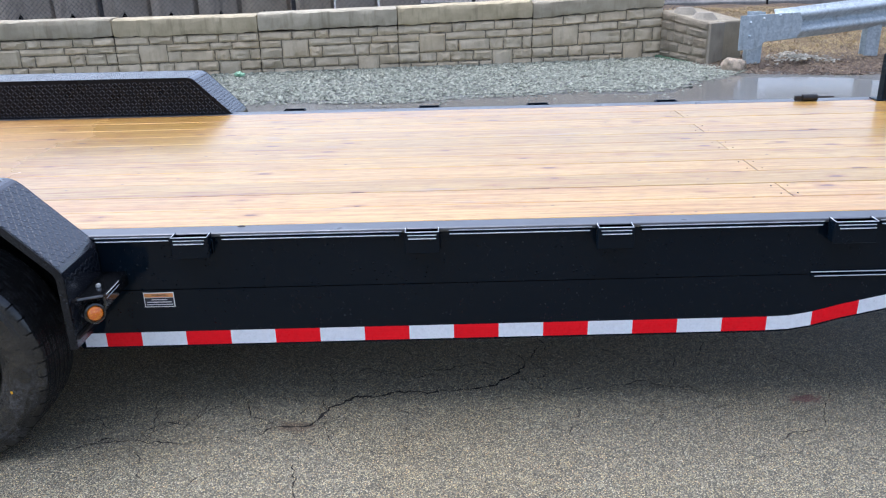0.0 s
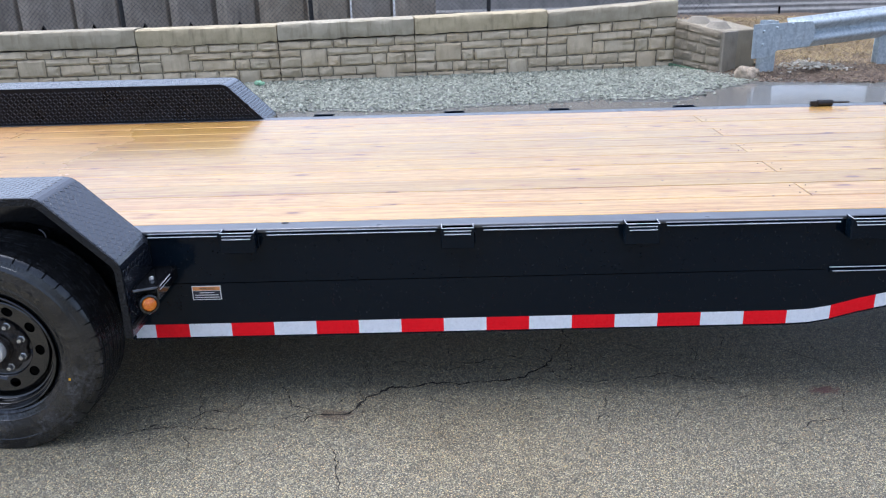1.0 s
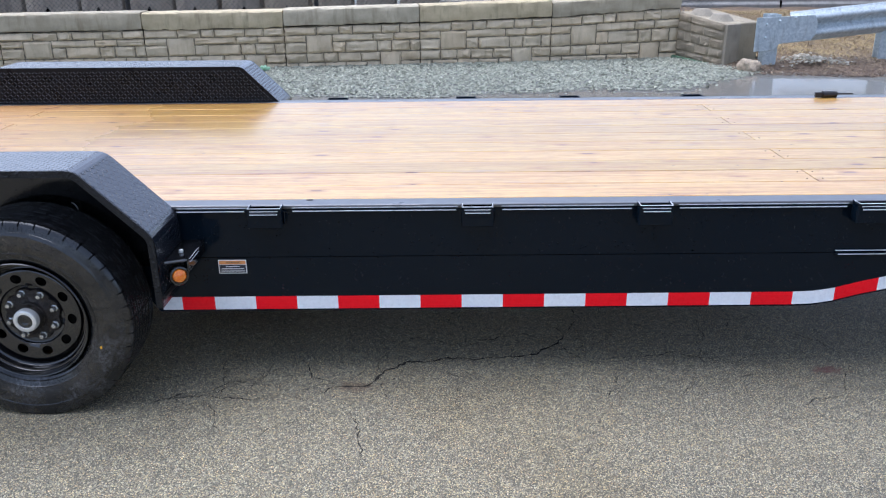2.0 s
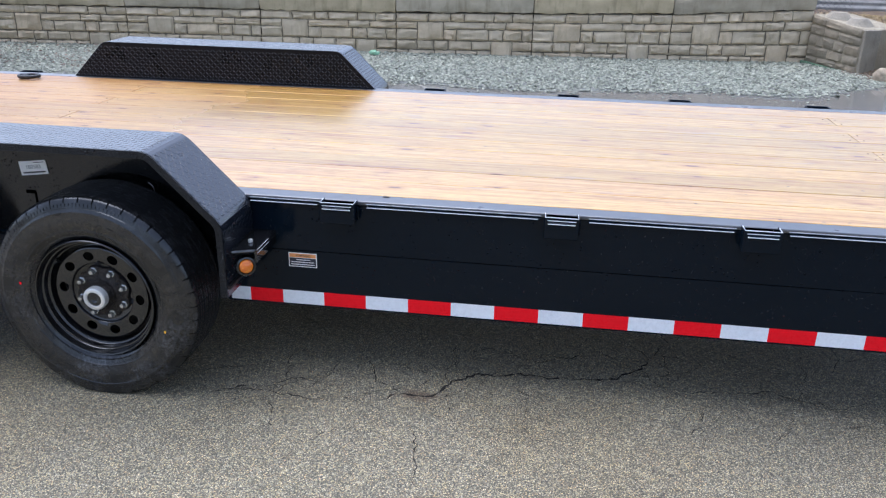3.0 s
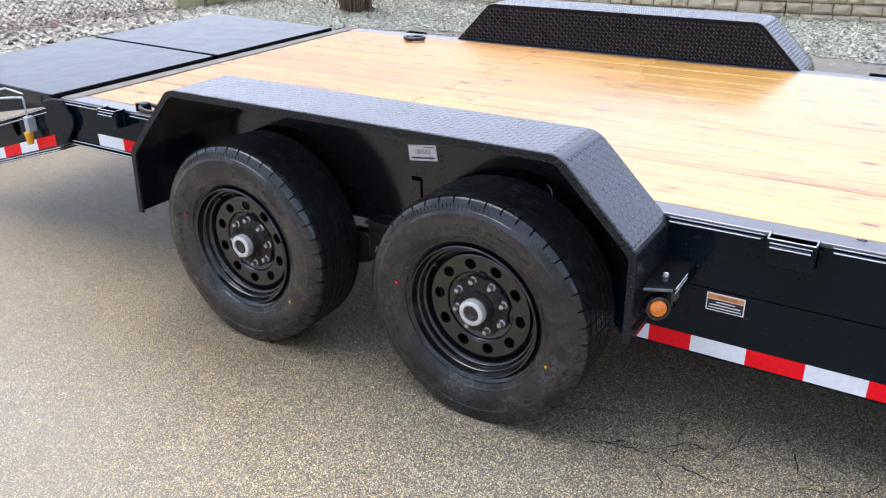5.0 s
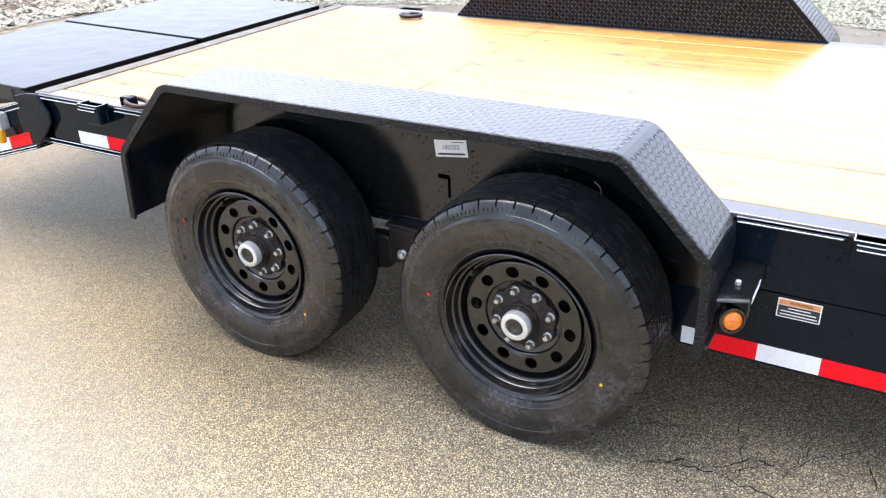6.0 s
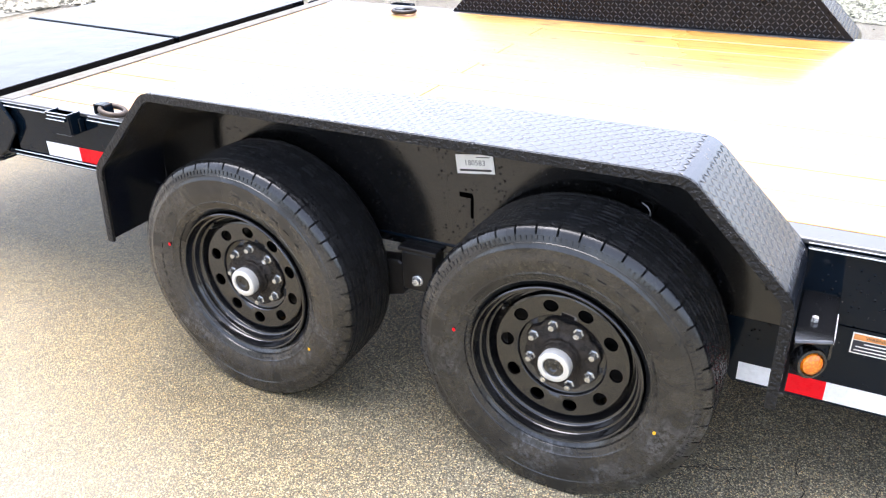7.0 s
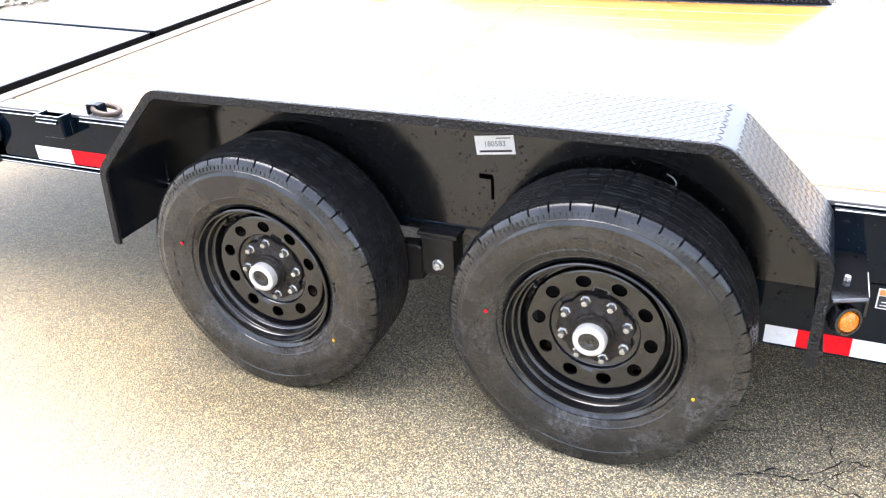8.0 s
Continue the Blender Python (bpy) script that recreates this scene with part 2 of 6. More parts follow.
def m_concrete(name, c0, c1, grime=(0.12, 0.11, 0.085), amount=0.5, vary=1.0):
    m = Nodes(name, Roughness=0.82)
    w = m.world()
    col = m.ramp(m.noise(w, 5.0, 7, 0.6), (0.3, c0), (0.7, c1))
    r = m.put("ShaderNodeObjectInfo", "Random")
    col = m.mix(1.0, col, m.ramp(r, (0.0, (1 - 0.14 * vary, 1 - 0.15 * vary, 1 - 0.17 * vary)), (0.5, (1.0, 1.0, 1.0)), (1.0, (1.04, 1.0 - 0.03 * max(0, vary - 1), 1 - 0.10 * vary))), "MULTIPLY")
    drip = m.noise(m.world((7, 7, 1.2)), 2.0, 6)
    col = m.mix(m.ramp(drip, (0.52, 0.0), (0.75, amount)), col, grime)
    m.set("Base_Color", col)
    first = m.bump(m.noise(w, 16, 6, 0.65), 0.5, 0.02)
    m.bump(m.noise(w, 60, 6, 0.65), 0.8, 0.008, first)
    return m.mat


def m_tyre():
    m = Nodes("black_rubber")
    w = m.world()
    scuff = m.noise(w, 30, 8, 0.7)
    rubber = m.ramp(scuff, (0.40, (0.0044, 0.0050, 0.0058)), (0.75, (0.0082, 0.0090, 0.0102)))
    m.set("Roughness", m.ramp(m.noise(w, 9, 6, 0.65), (0.36, 0.30), (0.62, 0.5)))
    # wet smears with their sky sheen painted in pale, speckled at their edges
    smear_sheen = m.math("MULTIPLY", m.ramp(m.noise(w, 6, 9, 0.72, 0.8), (0.50, 0.0), (0.62, 1.0)), m.ramp(m.noise(w, 85, 4, 0.7), (0.42, 0.0), (0.58, 1.0)))
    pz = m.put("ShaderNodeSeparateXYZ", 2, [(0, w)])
    smear_sheen = m.math("MULTIPLY", smear_sheen, m.put("ShaderNodeMapRange", 0, [(0, pz), (1, 0.46), (2, 0.26), (3, 0.10), (4, 1.0)]))
    m.set("Base_Color", m.mix(smear_sheen, rubber, (0.060, 0.063, 0.070)))
    m.set("Specular_IOR_Level", 0.12)
    # a wet film that lies in patches, smooth between them
    film = m.noise(w, 7, 6, 0.62, 0.6)
    m.set("Coat_Weight", m.ramp(film, (0.38, 0.60), (0.60, 1.0)))
    m.set("Coat_IOR", 1.72)
    m.set("Coat_Roughness", m.ramp(film, (0.40, 0.22), (0.62, 0.10)))
    beads = m.math("MULTIPLY", m.ramp(m.noise(w, 55, 6, 0.7), (0.48, 0.0), (0.62, 1.0)), m.ramp(film, (0.50, 0.0), (0.62, 1.0)))
    first = m.bump(beads, 1.0, 0.007)
    m.bump(m.noise(w, 220, 3), 0.12, 0.0008, first)
    return m.mat


def m_galv():
    m = Nodes("galvanised_steel", Metallic=0.5)
    w = m.world()
    sp = m.put("ShaderNodeSeparateColor", 0, [(0, m.cells(w, 40, "Color"))])
    col = m.ramp(sp, (0.0, (0.46, 0.52, 0.545)), (1.0, (0.62, 0.67, 0.68)))
    streak = m.noise(m.world((5, 5, 1)), 3, 6)
    m.set("Base_Color", m.mix(m.ramp(streak, (0.55, 0.0), (0.8, 0.5)), col, (0.20, 0.19, 0.17)))
    m.set("Roughness", m.ramp(streak, (0.3, 0.6), (0.7, 0.8)))
    return m.mat


def m_grass():
    m = Nodes("dead_grass", Roughness=0.9)
    r = m.put("ShaderNodeNewGeometry", "Random Per Island")
    m.set("Base_Color", m.ramp(r, (0.0, (0.16, 0.10, 0.05)), (0.4, (0.36, 0.26, 0.12)), (1.0, (0.50, 0.40, 0.21))))
    return m.mat


def m_bark():
    m = Nodes("dry_stems", Roughness=0.85)
    r = m.put("ShaderNodeNewGeometry", "Random Per Island")
    col = m.ramp(r, (0.0, (0.11, 0.06, 0.038)), (0.5, (0.25, 0.145, 0.088)), (1.0, (0.38, 0.27, 0.185)))
    m.set("Base_Color", m.mix(m.noise(m.world((20, 20, 4)), 3, 5), col, (0.06, 0.04, 0.03)))
    return m.mat


def m_lens():
    m = Nodes("amber_lens", Roughness=0.10)
    m.set("Base_Color", m.ramp(m.cells(m.world(), 170), (0.1, (0.95, 0.34, 0.012)), (0.6, (0.80, 0.17, 0.004))))
    m.set("Coat_Weight", 1.0)
    m.bump(m.cells(m.world(), 170), 0.5, 0.002)
    return m.mat


def m_drop():
    m = Nodes("rain_water", Base_Color=(0.05, 0.052, 0.056), Roughness=0.04, IOR=1.5)
    m.set("Specular_IOR_Level", 0.9)
    return m.mat


def m_ramp():
    mat = m_paint("black_ramp_plate", (0.006, 0.0063, 0.0072), 0.14, False, 0.42)
    n, l = mat.node_tree.nodes, mat.node_tree.links
    geo, wave = n.new("ShaderNodeNewGeometry"), n.new("ShaderNodeTexNoise")
    wave.inputs["Scale"].default_value = 7.0
    bump = n.new("ShaderNodeBump")
    bump.inputs["Strength"].default_value, bump.inputs["Distance"].default_value = 0.5, 0.005
    l.new(geo.outputs["Position"], wave.inputs["Vector"])
    l.new(wave.outputs["Fac"], bump.inputs["Height"])
    l.new(bump.outputs["Normal"], n["Principled BSDF"].inputs["Normal"])
    return mat


DROP = m_drop()
BLACK = m_paint("gloss_black_paint")
PLATE = m_paint("black_tread_plate", (0.006, 0.0078, 0.013), 0.2, True, 1.0)
for key, amount in (("Coat Weight", 0.7), ("Coat IOR", 1.52), ("Coat Roughness", 0.2)):
    PLATE.node_tree.nodes["Principled BSDF"].inputs[key].default_value = amount
RAMP = m_ramp()
# black paint under beaded water, its sky sheen painted in as grey
FLANGE = m_paint("wet_flange_sky_sheen", (0.042, 0.044, 0.050), 0.36, True, 1.0)
DUSTY = m_paint("dusty_wet_channel", (0.085, 0.075, 0.055), 0.45, True, 0.6)
for mat, weight, ior, rough in ((FLANGE, 1.0, 1.55, 0.34), (RAMP, 0.12, 1.5, 0.07)):
    for key, amount in (("Coat Weight", weight), ("Coat IOR", ior), ("Coat Roughness", rough)):
        mat.node_tree.nodes["Principled BSDF"].inputs[key].default_value = amount
RIM = m_paint("gloss_black_rim", (0.0055, 0.0057, 0.0064), 0.11, False, 0.9)
STEEL = m_plain("dull_black_steel", (0.012, 0.0105, 0.0095), 0.4, 0.0, 0.4, 30)
WOOD = m_wood()
ASPHALT = m_asphalt()
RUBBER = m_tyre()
TREAD = m_plain("wet_tread_rubber", (0.0135, 0.0140, 0.0152), 0.17, 0.0, 0.5, 26, 0.8, 0.003)
GALV = m_galv()
CHROME = m_plain("zinc_plate", (0.72, 0.72, 0.70), 0.28, 0.6, 0.2, 30, 0.02, 0.0004)
BRIGHT = Nodes("polished_grease_cap", Base_Color=(0.80, 0.80, 0.77), Metallic=0.5, Roughness=0.28).mat
NUTS = m_plain("wet_zinc_nut", (0.52, 0.52, 0.50), 0.22, 0.8, 0.3, 60, 0.03, 0.0004)
HUBS = m_plain("greasy_hub_steel", (0.022, 0.017, 0.013), 0.20, 0.2, 0.5, 40, 0.6, 0.004)
RUSTY = m_plain("rusty_ring_steel", (0.05, 0.036, 0.027), 0.5, 0.3, 0.5, 40)
RED = m_plain("red_reflective_film", (1.0, 0.009, 0.018), 0.3, 0.0, 0.08, 60, 0.15, 0.0004)
RED.node_tree.nodes["Principled BSDF"].inputs["Specular IOR Level"].default_value = 0.12
WHITE = m_plain("white_reflective_film", (0.90, 0.92, 0.95), 0.3, 0.0, 0.05, 60, 0.15, 0.0004)
PAPER = m_plain("white_sticker", (0.92, 0.92, 0.90), 0.4, 0.0, 0.05, 40, 0.02)
INK = m_plain("dark_ink", (0.03, 0.03, 0.035), 0.5)
FADED = m_plain("faded_print", (0.20, 0.20, 0.215), 0.5)
ORANGE = m_plain("orange_print", (0.80, 0.33, 0.10), 0.4, 0.0, 0.1, 50, 0.02)
NAVY = m_plain("dark_print", (0.02, 0.022, 0.035), 0.4, 0.0, 0.1, 50, 0.02)
YELLOW = m_plain("yellow_grip", (0.85, 0.45, 0.01), 0.4, 0.0, 0.1, 50)
LENS = m_lens()
# pale colour that stands in for the shine on wet black edges
EDGE = m_plain("painted_edge_shine", (0.80, 0.82, 0.86), 0.25, 0.0, 0.15, 30, 0.05)
# lug glints put into the colour, paler than the black plate
LUG = m_plain("painted_glint_lug", (0.10, 0.105, 0.113), 0.16, 0.25, 0.3, 40)
STONE = m_concrete("cast_stone_face", (0.54, 0.445, 0.30), (0.70, 0.592, 0.415), (0.26, 0.21, 0.12), 0.35, 0.45)
# browner stone for the end block, its shade put into the colour
SHADED_STONE = m_concrete("shaded_block_stone", (0.215, 0.182, 0.127), (0.31, 0.265, 0.19), (0.16, 0.13, 0.08), 0.4, 0.4)
# darker than the stones: shade in the joints is painted into the mortar
CORE = m_concrete("mortar_core_with_shade", (0.19, 0.162, 0.115), (0.27, 0.235, 0.17))
CAP = m_concrete("concrete_cap", (0.40, 0.345, 0.24), (0.58, 0.51, 0.37), (0.20, 0.16, 0.09), 0.6, 1.5)
SMOOTH = m_concrete("smooth_concrete", (0.27, 0.236, 0.18), (0.37, 0.33, 0.255))
MOSSY = m_concrete("mossy_stone", (0.36, 0.33, 0.17), (0.50, 0.455, 0.26), (0.20, 0.19, 0.07), 0.5, 0.5)
SLAB = m_concrete("stored_concrete", (0.29, 0.255, 0.21), (0.42, 0.375, 0.31), (0.10, 0.09, 0.075), 0.6)
PARAPET = m_concrete("road_concrete", (0.20, 0.195, 0.185), (0.30, 0.29, 0.275), (0.12, 0.115, 0.105), 0.5)
GRAVEL = m_gravel("blue_grey_gravel", (0.185, 0.187, 0.143), (0.305, 0.315, 0.240), (0.42, 0.432, 0.335))
ROCKS = m_gravel("pale_crushed_rock", (0.23, 0.215, 0.165), (0.36, 0.335, 0.26), (0.50, 0.47, 0.385))
BED = m_bed("gravel_bed_fines", (0.12, 0.122, 0.105), (0.30, 0.305, 0.26), 26)
ROCK_BED = m_bed("pale_rock_fines", (0.15, 0.15, 0.13), (0.36, 0.355, 0.30), 20)
SOIL = m_bed("brown_leaf_litter", (0.075, 0.05, 0.032), (0.27, 0.19, 0.11), 34)
GRASS = m_grass()
STEMS = m_bark()
FENCE = m_plain("black_fence_steel", (0.02, 0.02, 0.022), 0.4, 0.0, 0.3, 30)
WIRE = m_plain("grey_fence_wire", (0.10, 0.10, 0.10), 0.45, 0.6, 0.3, 30)
ROCK = m_plain("tan_boulder", (0.52, 0.42, 0.30), 0.8, 0.0, 0.45, 14, 0.8, 0.02)
LITTER = m_plain("green_plastic", (0.30, 0.52, 0.33), 0.35, 0.0, 0.3, 30)
MOSS = m_plain("green_edging", (0.07, 0.13, 0.075), 0.7, 0.0, 0.4, 20)
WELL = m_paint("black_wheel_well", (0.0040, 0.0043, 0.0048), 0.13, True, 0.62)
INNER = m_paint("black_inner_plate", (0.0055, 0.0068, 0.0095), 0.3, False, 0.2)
LIP = m_plain("rough_black_lip", (0.0045, 0.0048, 0.0056), 0.34, 0.0, 0.4, 9, 1.0, 0.010)
LIP.node_tree.nodes["Principled BSDF"].inputs["Specular IOR Level"].default_value = 0.35
VOID = Nodes("dark_opening", Base_Color=(0.001, 0.001, 0.001), Roughness=1.0, Specular_IOR_Level=0.0).mat
# dark strips set just below the deck in the gaps between planks
JOINT = m_plain("dark_joint_filler", (0.082, 0.075, 0.067), 0.8, 0.0, 0.5, 14)
CRACK = m_plain("crack_shadow", (0.020, 0.018, 0.015), 0.9)
WATER = Nodes("standing_water", Base_Color=(0.17, 0.16, 0.14), Roughness=0.13, IOR=1.33)
WATER.set("Specular_IOR_Level", 0.7)
WATER.bump(WATER.noise(WATER.world((1, 1.6, 1)), 9, 6, 0.62), 0.22, 0.006)
WATER = WATER.mat


# mesh helpers
BASE = {}


def part(name, bm, material, parent=None, label="", at=None, smooth=False):
    """Links a bmesh as one mesh object, in world places unless 'at' gives its pose within its parent."""
    me = bpy.data.meshes.new(name)
    bmesh.ops.recalc_face_normals(bm, faces=bm.faces)
    bm.to_mesh(me)
    bm.free()
    me.materials.append(material)
    if smooth:
        for p in me.polygons:
            p.use_smooth = True
        me.set_sharp_from_angle(angle=radians(38))
    return place(name, me, parent, label, at)


def place(name, me, parent=None, label="", at=None):
    ob = new(name, me)
    if parent is not None:
        ob.parent = parent
        if at is None:
            ob.matrix_parent_inverse = BASE.get(parent, Matrix()).inverted()
    if at is not None:
        ob.matrix_basis = at
    if label:
        ob["label"] = label
    return ob


def thing(name, x, y, z, label, category, group="", kind=""):
    ob = new(name)
    ob.empty_display_size = 0.2
    ob.location = (x, y, z)
    BASE[ob] = Matrix.Translation((x, y, z))
    return tagged(ob, label, category, group, kind)


def box(bm, x0, x1, y0, y1, z0, z1, bevel=0.0, seg=1):
    made = bmesh.ops.create_cube(bm, size=1, matrix=Matrix.LocRotScale(((x0 + x1) / 2, (y0 + y1) / 2, (z0 + z1) / 2), None, (abs(x1 - x0), abs(y1 - y0), abs(z1 - z0))))
    if bevel:
        edges = list({e for v in made["verts"] for e in v.link_edges})
        bmesh.ops.bevel(bm, geom=edges, offset=bevel, segments=seg, affect="EDGES", profile=0.5)
    return bm


def boxed(*a, **k):
    return box(bmesh.new(), *a, **k)


def prism(bm, poly, a, b, axis="y", bevel=0.0):
    """A polygon of (u, v) pushed from a to b along an axis: y takes (x, z), x takes (y, z), z takes (x, y)."""
    def at(u, v, w):
        return (u, w, v) if axis == "y" else (w, u, v) if axis == "x" else (u, v, w)
    lo = [bm.verts.new(at(u, v, a)) for u, v in poly]
    hi = [bm.verts.new(at(u, v, b)) for u, v in poly]
    n = len(poly)
    faces = [bm.faces.new(lo), bm.faces.new(hi[::-1])]
    faces += [bm.faces.new((lo[i], hi[i], hi[(i + 1) % n], lo[(i + 1) % n])) for i in range(n)]
    if bevel:
        bmesh.ops.bevel(bm, geom=list({e for f in faces for e in f.edges}), offset=bevel, segments=1, affect="EDGES", profile=0.5)
    return bm


def strip(bm, line, a, b, thick, axis="y"):
    """A bent plate: a polyline of (u, v), 'thick' deep on its right, pushed from a to b."""
    n = len(line)
    other = []
    for i, (u, v) in enumerate(line):
        p, q = line[max(0, i - 1)], line[min(n - 1, i + 1)]
        du, dv = q[0] - p[0], q[1] - p[1]
        k = math.hypot(du, dv) or 1
        other.append((u + dv / k * thick, v - du / k * thick))
    return prism(bm, line + other[::-1], a, b, axis)


def lathe(bm, profile, n=48, closed=False, mod=None, angle=None):
    """Turns a profile of (radius, y) about the y axis."""
    rings = []
    for i in range(n):
        a = angle(i) if angle else 2 * math.pi * i / n
        ring = []
        for j, (r, y) in enumerate(profile):
            if mod:
                r, y = mod(i, j, r, y)
            ring.append(bm.verts.new((r * math.cos(a), y, r * math.sin(a))))
        rings.append(ring)
    m = len(profile)
    for i in range(n):
        p, q = rings[i], rings[(i + 1) % n]
        for j in range(m if closed else m - 1):
            k = (j + 1) % m
            bm.faces.new((p[j], q[j], q[k], p[k]))
    return rings


def tube(bm, path, r, n=8, close=False):
    """A round bar along a path of points; r may be a list."""
    pts = [Vector(p) for p in path]
    rings = []
    m = len(pts)
    for i, p in enumerate(pts):
        if close:
            d = pts[(i + 1) % m] - pts[i - 1]
        else:
            d = pts[min(i + 1, m - 1)] - pts[max(i - 1, 0)]
        q = d.to_track_quat("Z", "Y")
        rr = r[i] if isinstance(r, (list, tuple)) else r
        rings.append([bm.verts.new(p + q @ Vector((rr * math.cos(2 * math.pi * k / n), rr * math.sin(2 * math.pi * k / n), 0))) for k in range(n)])
    for i in range(m if close else m - 1):
        a, b = rings[i], rings[(i + 1) % m]
        for k in range(n):
            bm.faces.new((a[k], a[(k + 1) % n], b[(k + 1) % n], b[k]))
    if not close:
        bm.faces.new(rings[0][::-1])
        bm.faces.new(rings[-1])
    return bm


def rounded(points, r, steps=4):
    """A polyline with its inner corners rounded."""
    out = [points[0]]
    for a, b, c in zip(points, points[1:], points[2:]):
        A, B, C = Vector(a), Vector(b), Vector(c)
        u, v = (A - B).normalized(), (C - B).normalized()
        p, q = B + u * r, B + v * r
        for k in range(steps + 1):
            t = k / steps
            w = (1 - t) ** 2 * p + 2 * t * (1 - t) * B + t * t * q
            out.append(tuple(w))
    out.append(points[-1])
    return out


def stuff(name, verts, faces, material, parent=None, label="", category="", tag=True):
    me = bpy.data.meshes.new(name)
    me.from_pydata(verts, [], faces)
    me.materials.append(material)
    ob = place(name, me, parent)
    ob["kind"] = "stuff"
    if label:
        ob["label"] = label
    if category:
        ob["category"] = category
    return ob


def writing(name, text, size, material, parent, m, label=""):
    """Flat lettering as a mesh."""
    cu = bpy.data.curves.new(name, "FONT")
    cu.body, cu.size, cu.align_x, cu.align_y, cu.extrude = text, size, "CENTER", "CENTER", 0.0002
    tmp = bpy.data.objects.new(name, cu)
    me = bpy.data.meshes.new_from_object(tmp)
    bpy.data.objects.remove(tmp)
    bpy.data.curves.remove(cu)
    me.materials.clear()
    me.materials.append(material)
    me.transform(m)
    return place(name, me, parent, label)


# ground: one sheet, flat at the trailer, falling gently towards the wall
def ground_z(x, y):
    k = min(1.0, max(0.0, (y - 5.2) / 4.0))
    k = k * k * (3 - 2 * k)
    rise = min(1.0, max(0.0, (x - 2.0) / 2.0)) * 0.03
    return -0.075 * k + rise * k


def sheet(name, xs, ys, fz, material, label, category, kind="structure", keep=None):
    verts, faces, idx = [], [], {}
    for j, y in enumerate(ys):
        for i, x in enumerate(xs):
            idx[i, j] = len(verts)
            verts.append((x, y, fz(x, y)))
    for j in range(len(ys) - 1):
        for i in range(len(xs) - 1):
            if keep is None or keep((xs[i] + xs[i + 1]) / 2, (ys[j] + ys[j + 1]) / 2):
                faces.append((idx[i, j], idx[i + 1, j], idx[i + 1, j + 1], idx[i, j + 1]))
    me = bpy.data.meshes.new(name)
    me.from_pydata(verts, [], faces)
    me.materials.append(material)
    for p in me.polygons:
        p.use_smooth = True
    return tagged(new(name, me), label, category, "", kind)


gx = [-400, -120, -40, -20] + [-14 + 0.5 * i for i in range(53)] + [20, 40, 120, 400]
gy = [-400, -120, -40, -15] + [-6 + 0.5 * i for i in range(49)] + [24, 40, 120, 400]
ground = sheet("ground", gx, gy, ground_z, ASPHALT, "damp worn grey-brown asphalt lot with exposed pebbles", "asphalt")


def crack(points, width, seed):
    """A jagged crack in the asphalt along a coarse line."""
    rng = random.Random(seed)
    line = []
    for a, b in zip(points, points[1:]):
        n = max(3, int(math.dist(a, b) / 0.018))
        for k in range(n):
            t = k / n
            line.append((a[0] + (b[0] - a[0]) * t, a[1] + (b[1] - a[1]) * t))
    line.append(points[-1])
    bm = bmesh.new()
    left, right = [], []
    n = len(line)
    ox = oy = 0.0
    for i, (x, y) in enumerate(line):
        ox = ox * 0.7 + rng.uniform(-0.011, 0.011)
        oy = oy * 0.7 + rng.uniform(-0.011, 0.011)
        w = width * rng.choice((0.3, 0.5, 0.8, 1.0, 1.3, 1.9)) * min(1, 4 * i / n + 0.15, 4 * (n - 1 - i) / n + 0.15)
        p, q = line[max(0, i - 1)], line[min(n - 1, i + 1)]
        d = math.hypot(q[0] - p[0], q[1] - p[1]) or 1
        nx, ny = -(q[1] - p[1]) / d, (q[0] - p[0]) / d
        z = ground_z(x, y) + 0.0012
        left.append(bm.verts.new((x + ox + nx * w, y + oy + ny * w, z)))
        right.append(bm.verts.new((x + ox - nx * w, y + oy - ny * w, z)))
    for i in range(n - 1):
        bm.faces.new((left[i], left[i + 1], right[i + 1], right[i]))
    return part("crack", bm, CRACK, ground, "thin dark crack")


for k, (w, pts) in enumerate((
    (0.0022, [(-1.36, 2.30), (-1.25, 2.32), (-1.09, 2.35), (-0.93, 2.32), (-0.83, 2.34), (-0.73, 2.30)]),
    (0.0038, [(-0.76, 2.31), (-0.62, 2.41), (-0.53, 2.41), (-0.45, 2.52), (-0.37, 2.60), (-0.22, 2.61), (-0.02, 2.62), (0.16, 2.67), (0.28, 2.80), (0.35, 2.98)]),
    (0.0016, [(-1.09, 2.35), (-1.03, 2.19), (-0.98, 2.08)]),
    (0.0018, [(-0.93, 2.45), (-0.89, 2.51), (-0.78, 2.60), (-0.72, 2.47), (-0.62, 2.40)]),
    (0.0018, [(-0.55, 2.25), (-0.53, 2.18), (-0.50, 2.05), (-0.47, 1.90)]),
    (0.0020, [(-0.58, 2.72), (-0.36, 2.80), (-0.13, 2.73), (0.10, 2.84), (0.28, 2.80)]),
    (0.0020, [(-1.31, 2.30), (-1.21, 2.35), (-1.11, 2.37), (-1.01, 2.46), (-0.90, 2.44)]),
    (0.0016, [(0.16, 2.67), (0.42, 2.60), (0.70, 2.66), (0.95, 2.60)]),
)):
    crack(pts, w * 0.95, k)

# a web of hair cracks branching off under the trailer's edge
web = random.Random(61)
for k in range(60):
    x, y = web.uniform(-1.2, 1.5), web.uniform(2.12, 3.05)
    heading = web.choice((0.2, 1.4, 2.0, 2.9)) + web.uniform(-0.4, 0.4)
    pts = [(x, y)]
    for j in range(web.randint(2, 5)):
        heading += web.uniform(-0.7, 0.7)
        step = web.uniform(0.06, 0.14)
        x, y = x + step * math.cos(heading), y + step * math.sin(heading)
        pts.append((x, y))
    crack(pts, web.uniform(0.0007, 0.0013), 100 + k)


# ---- the trailer ----
NEAR, FAR, DECK = 2.50, 4.50, 0.686
REAR, FRONT = -3.845, 2.75
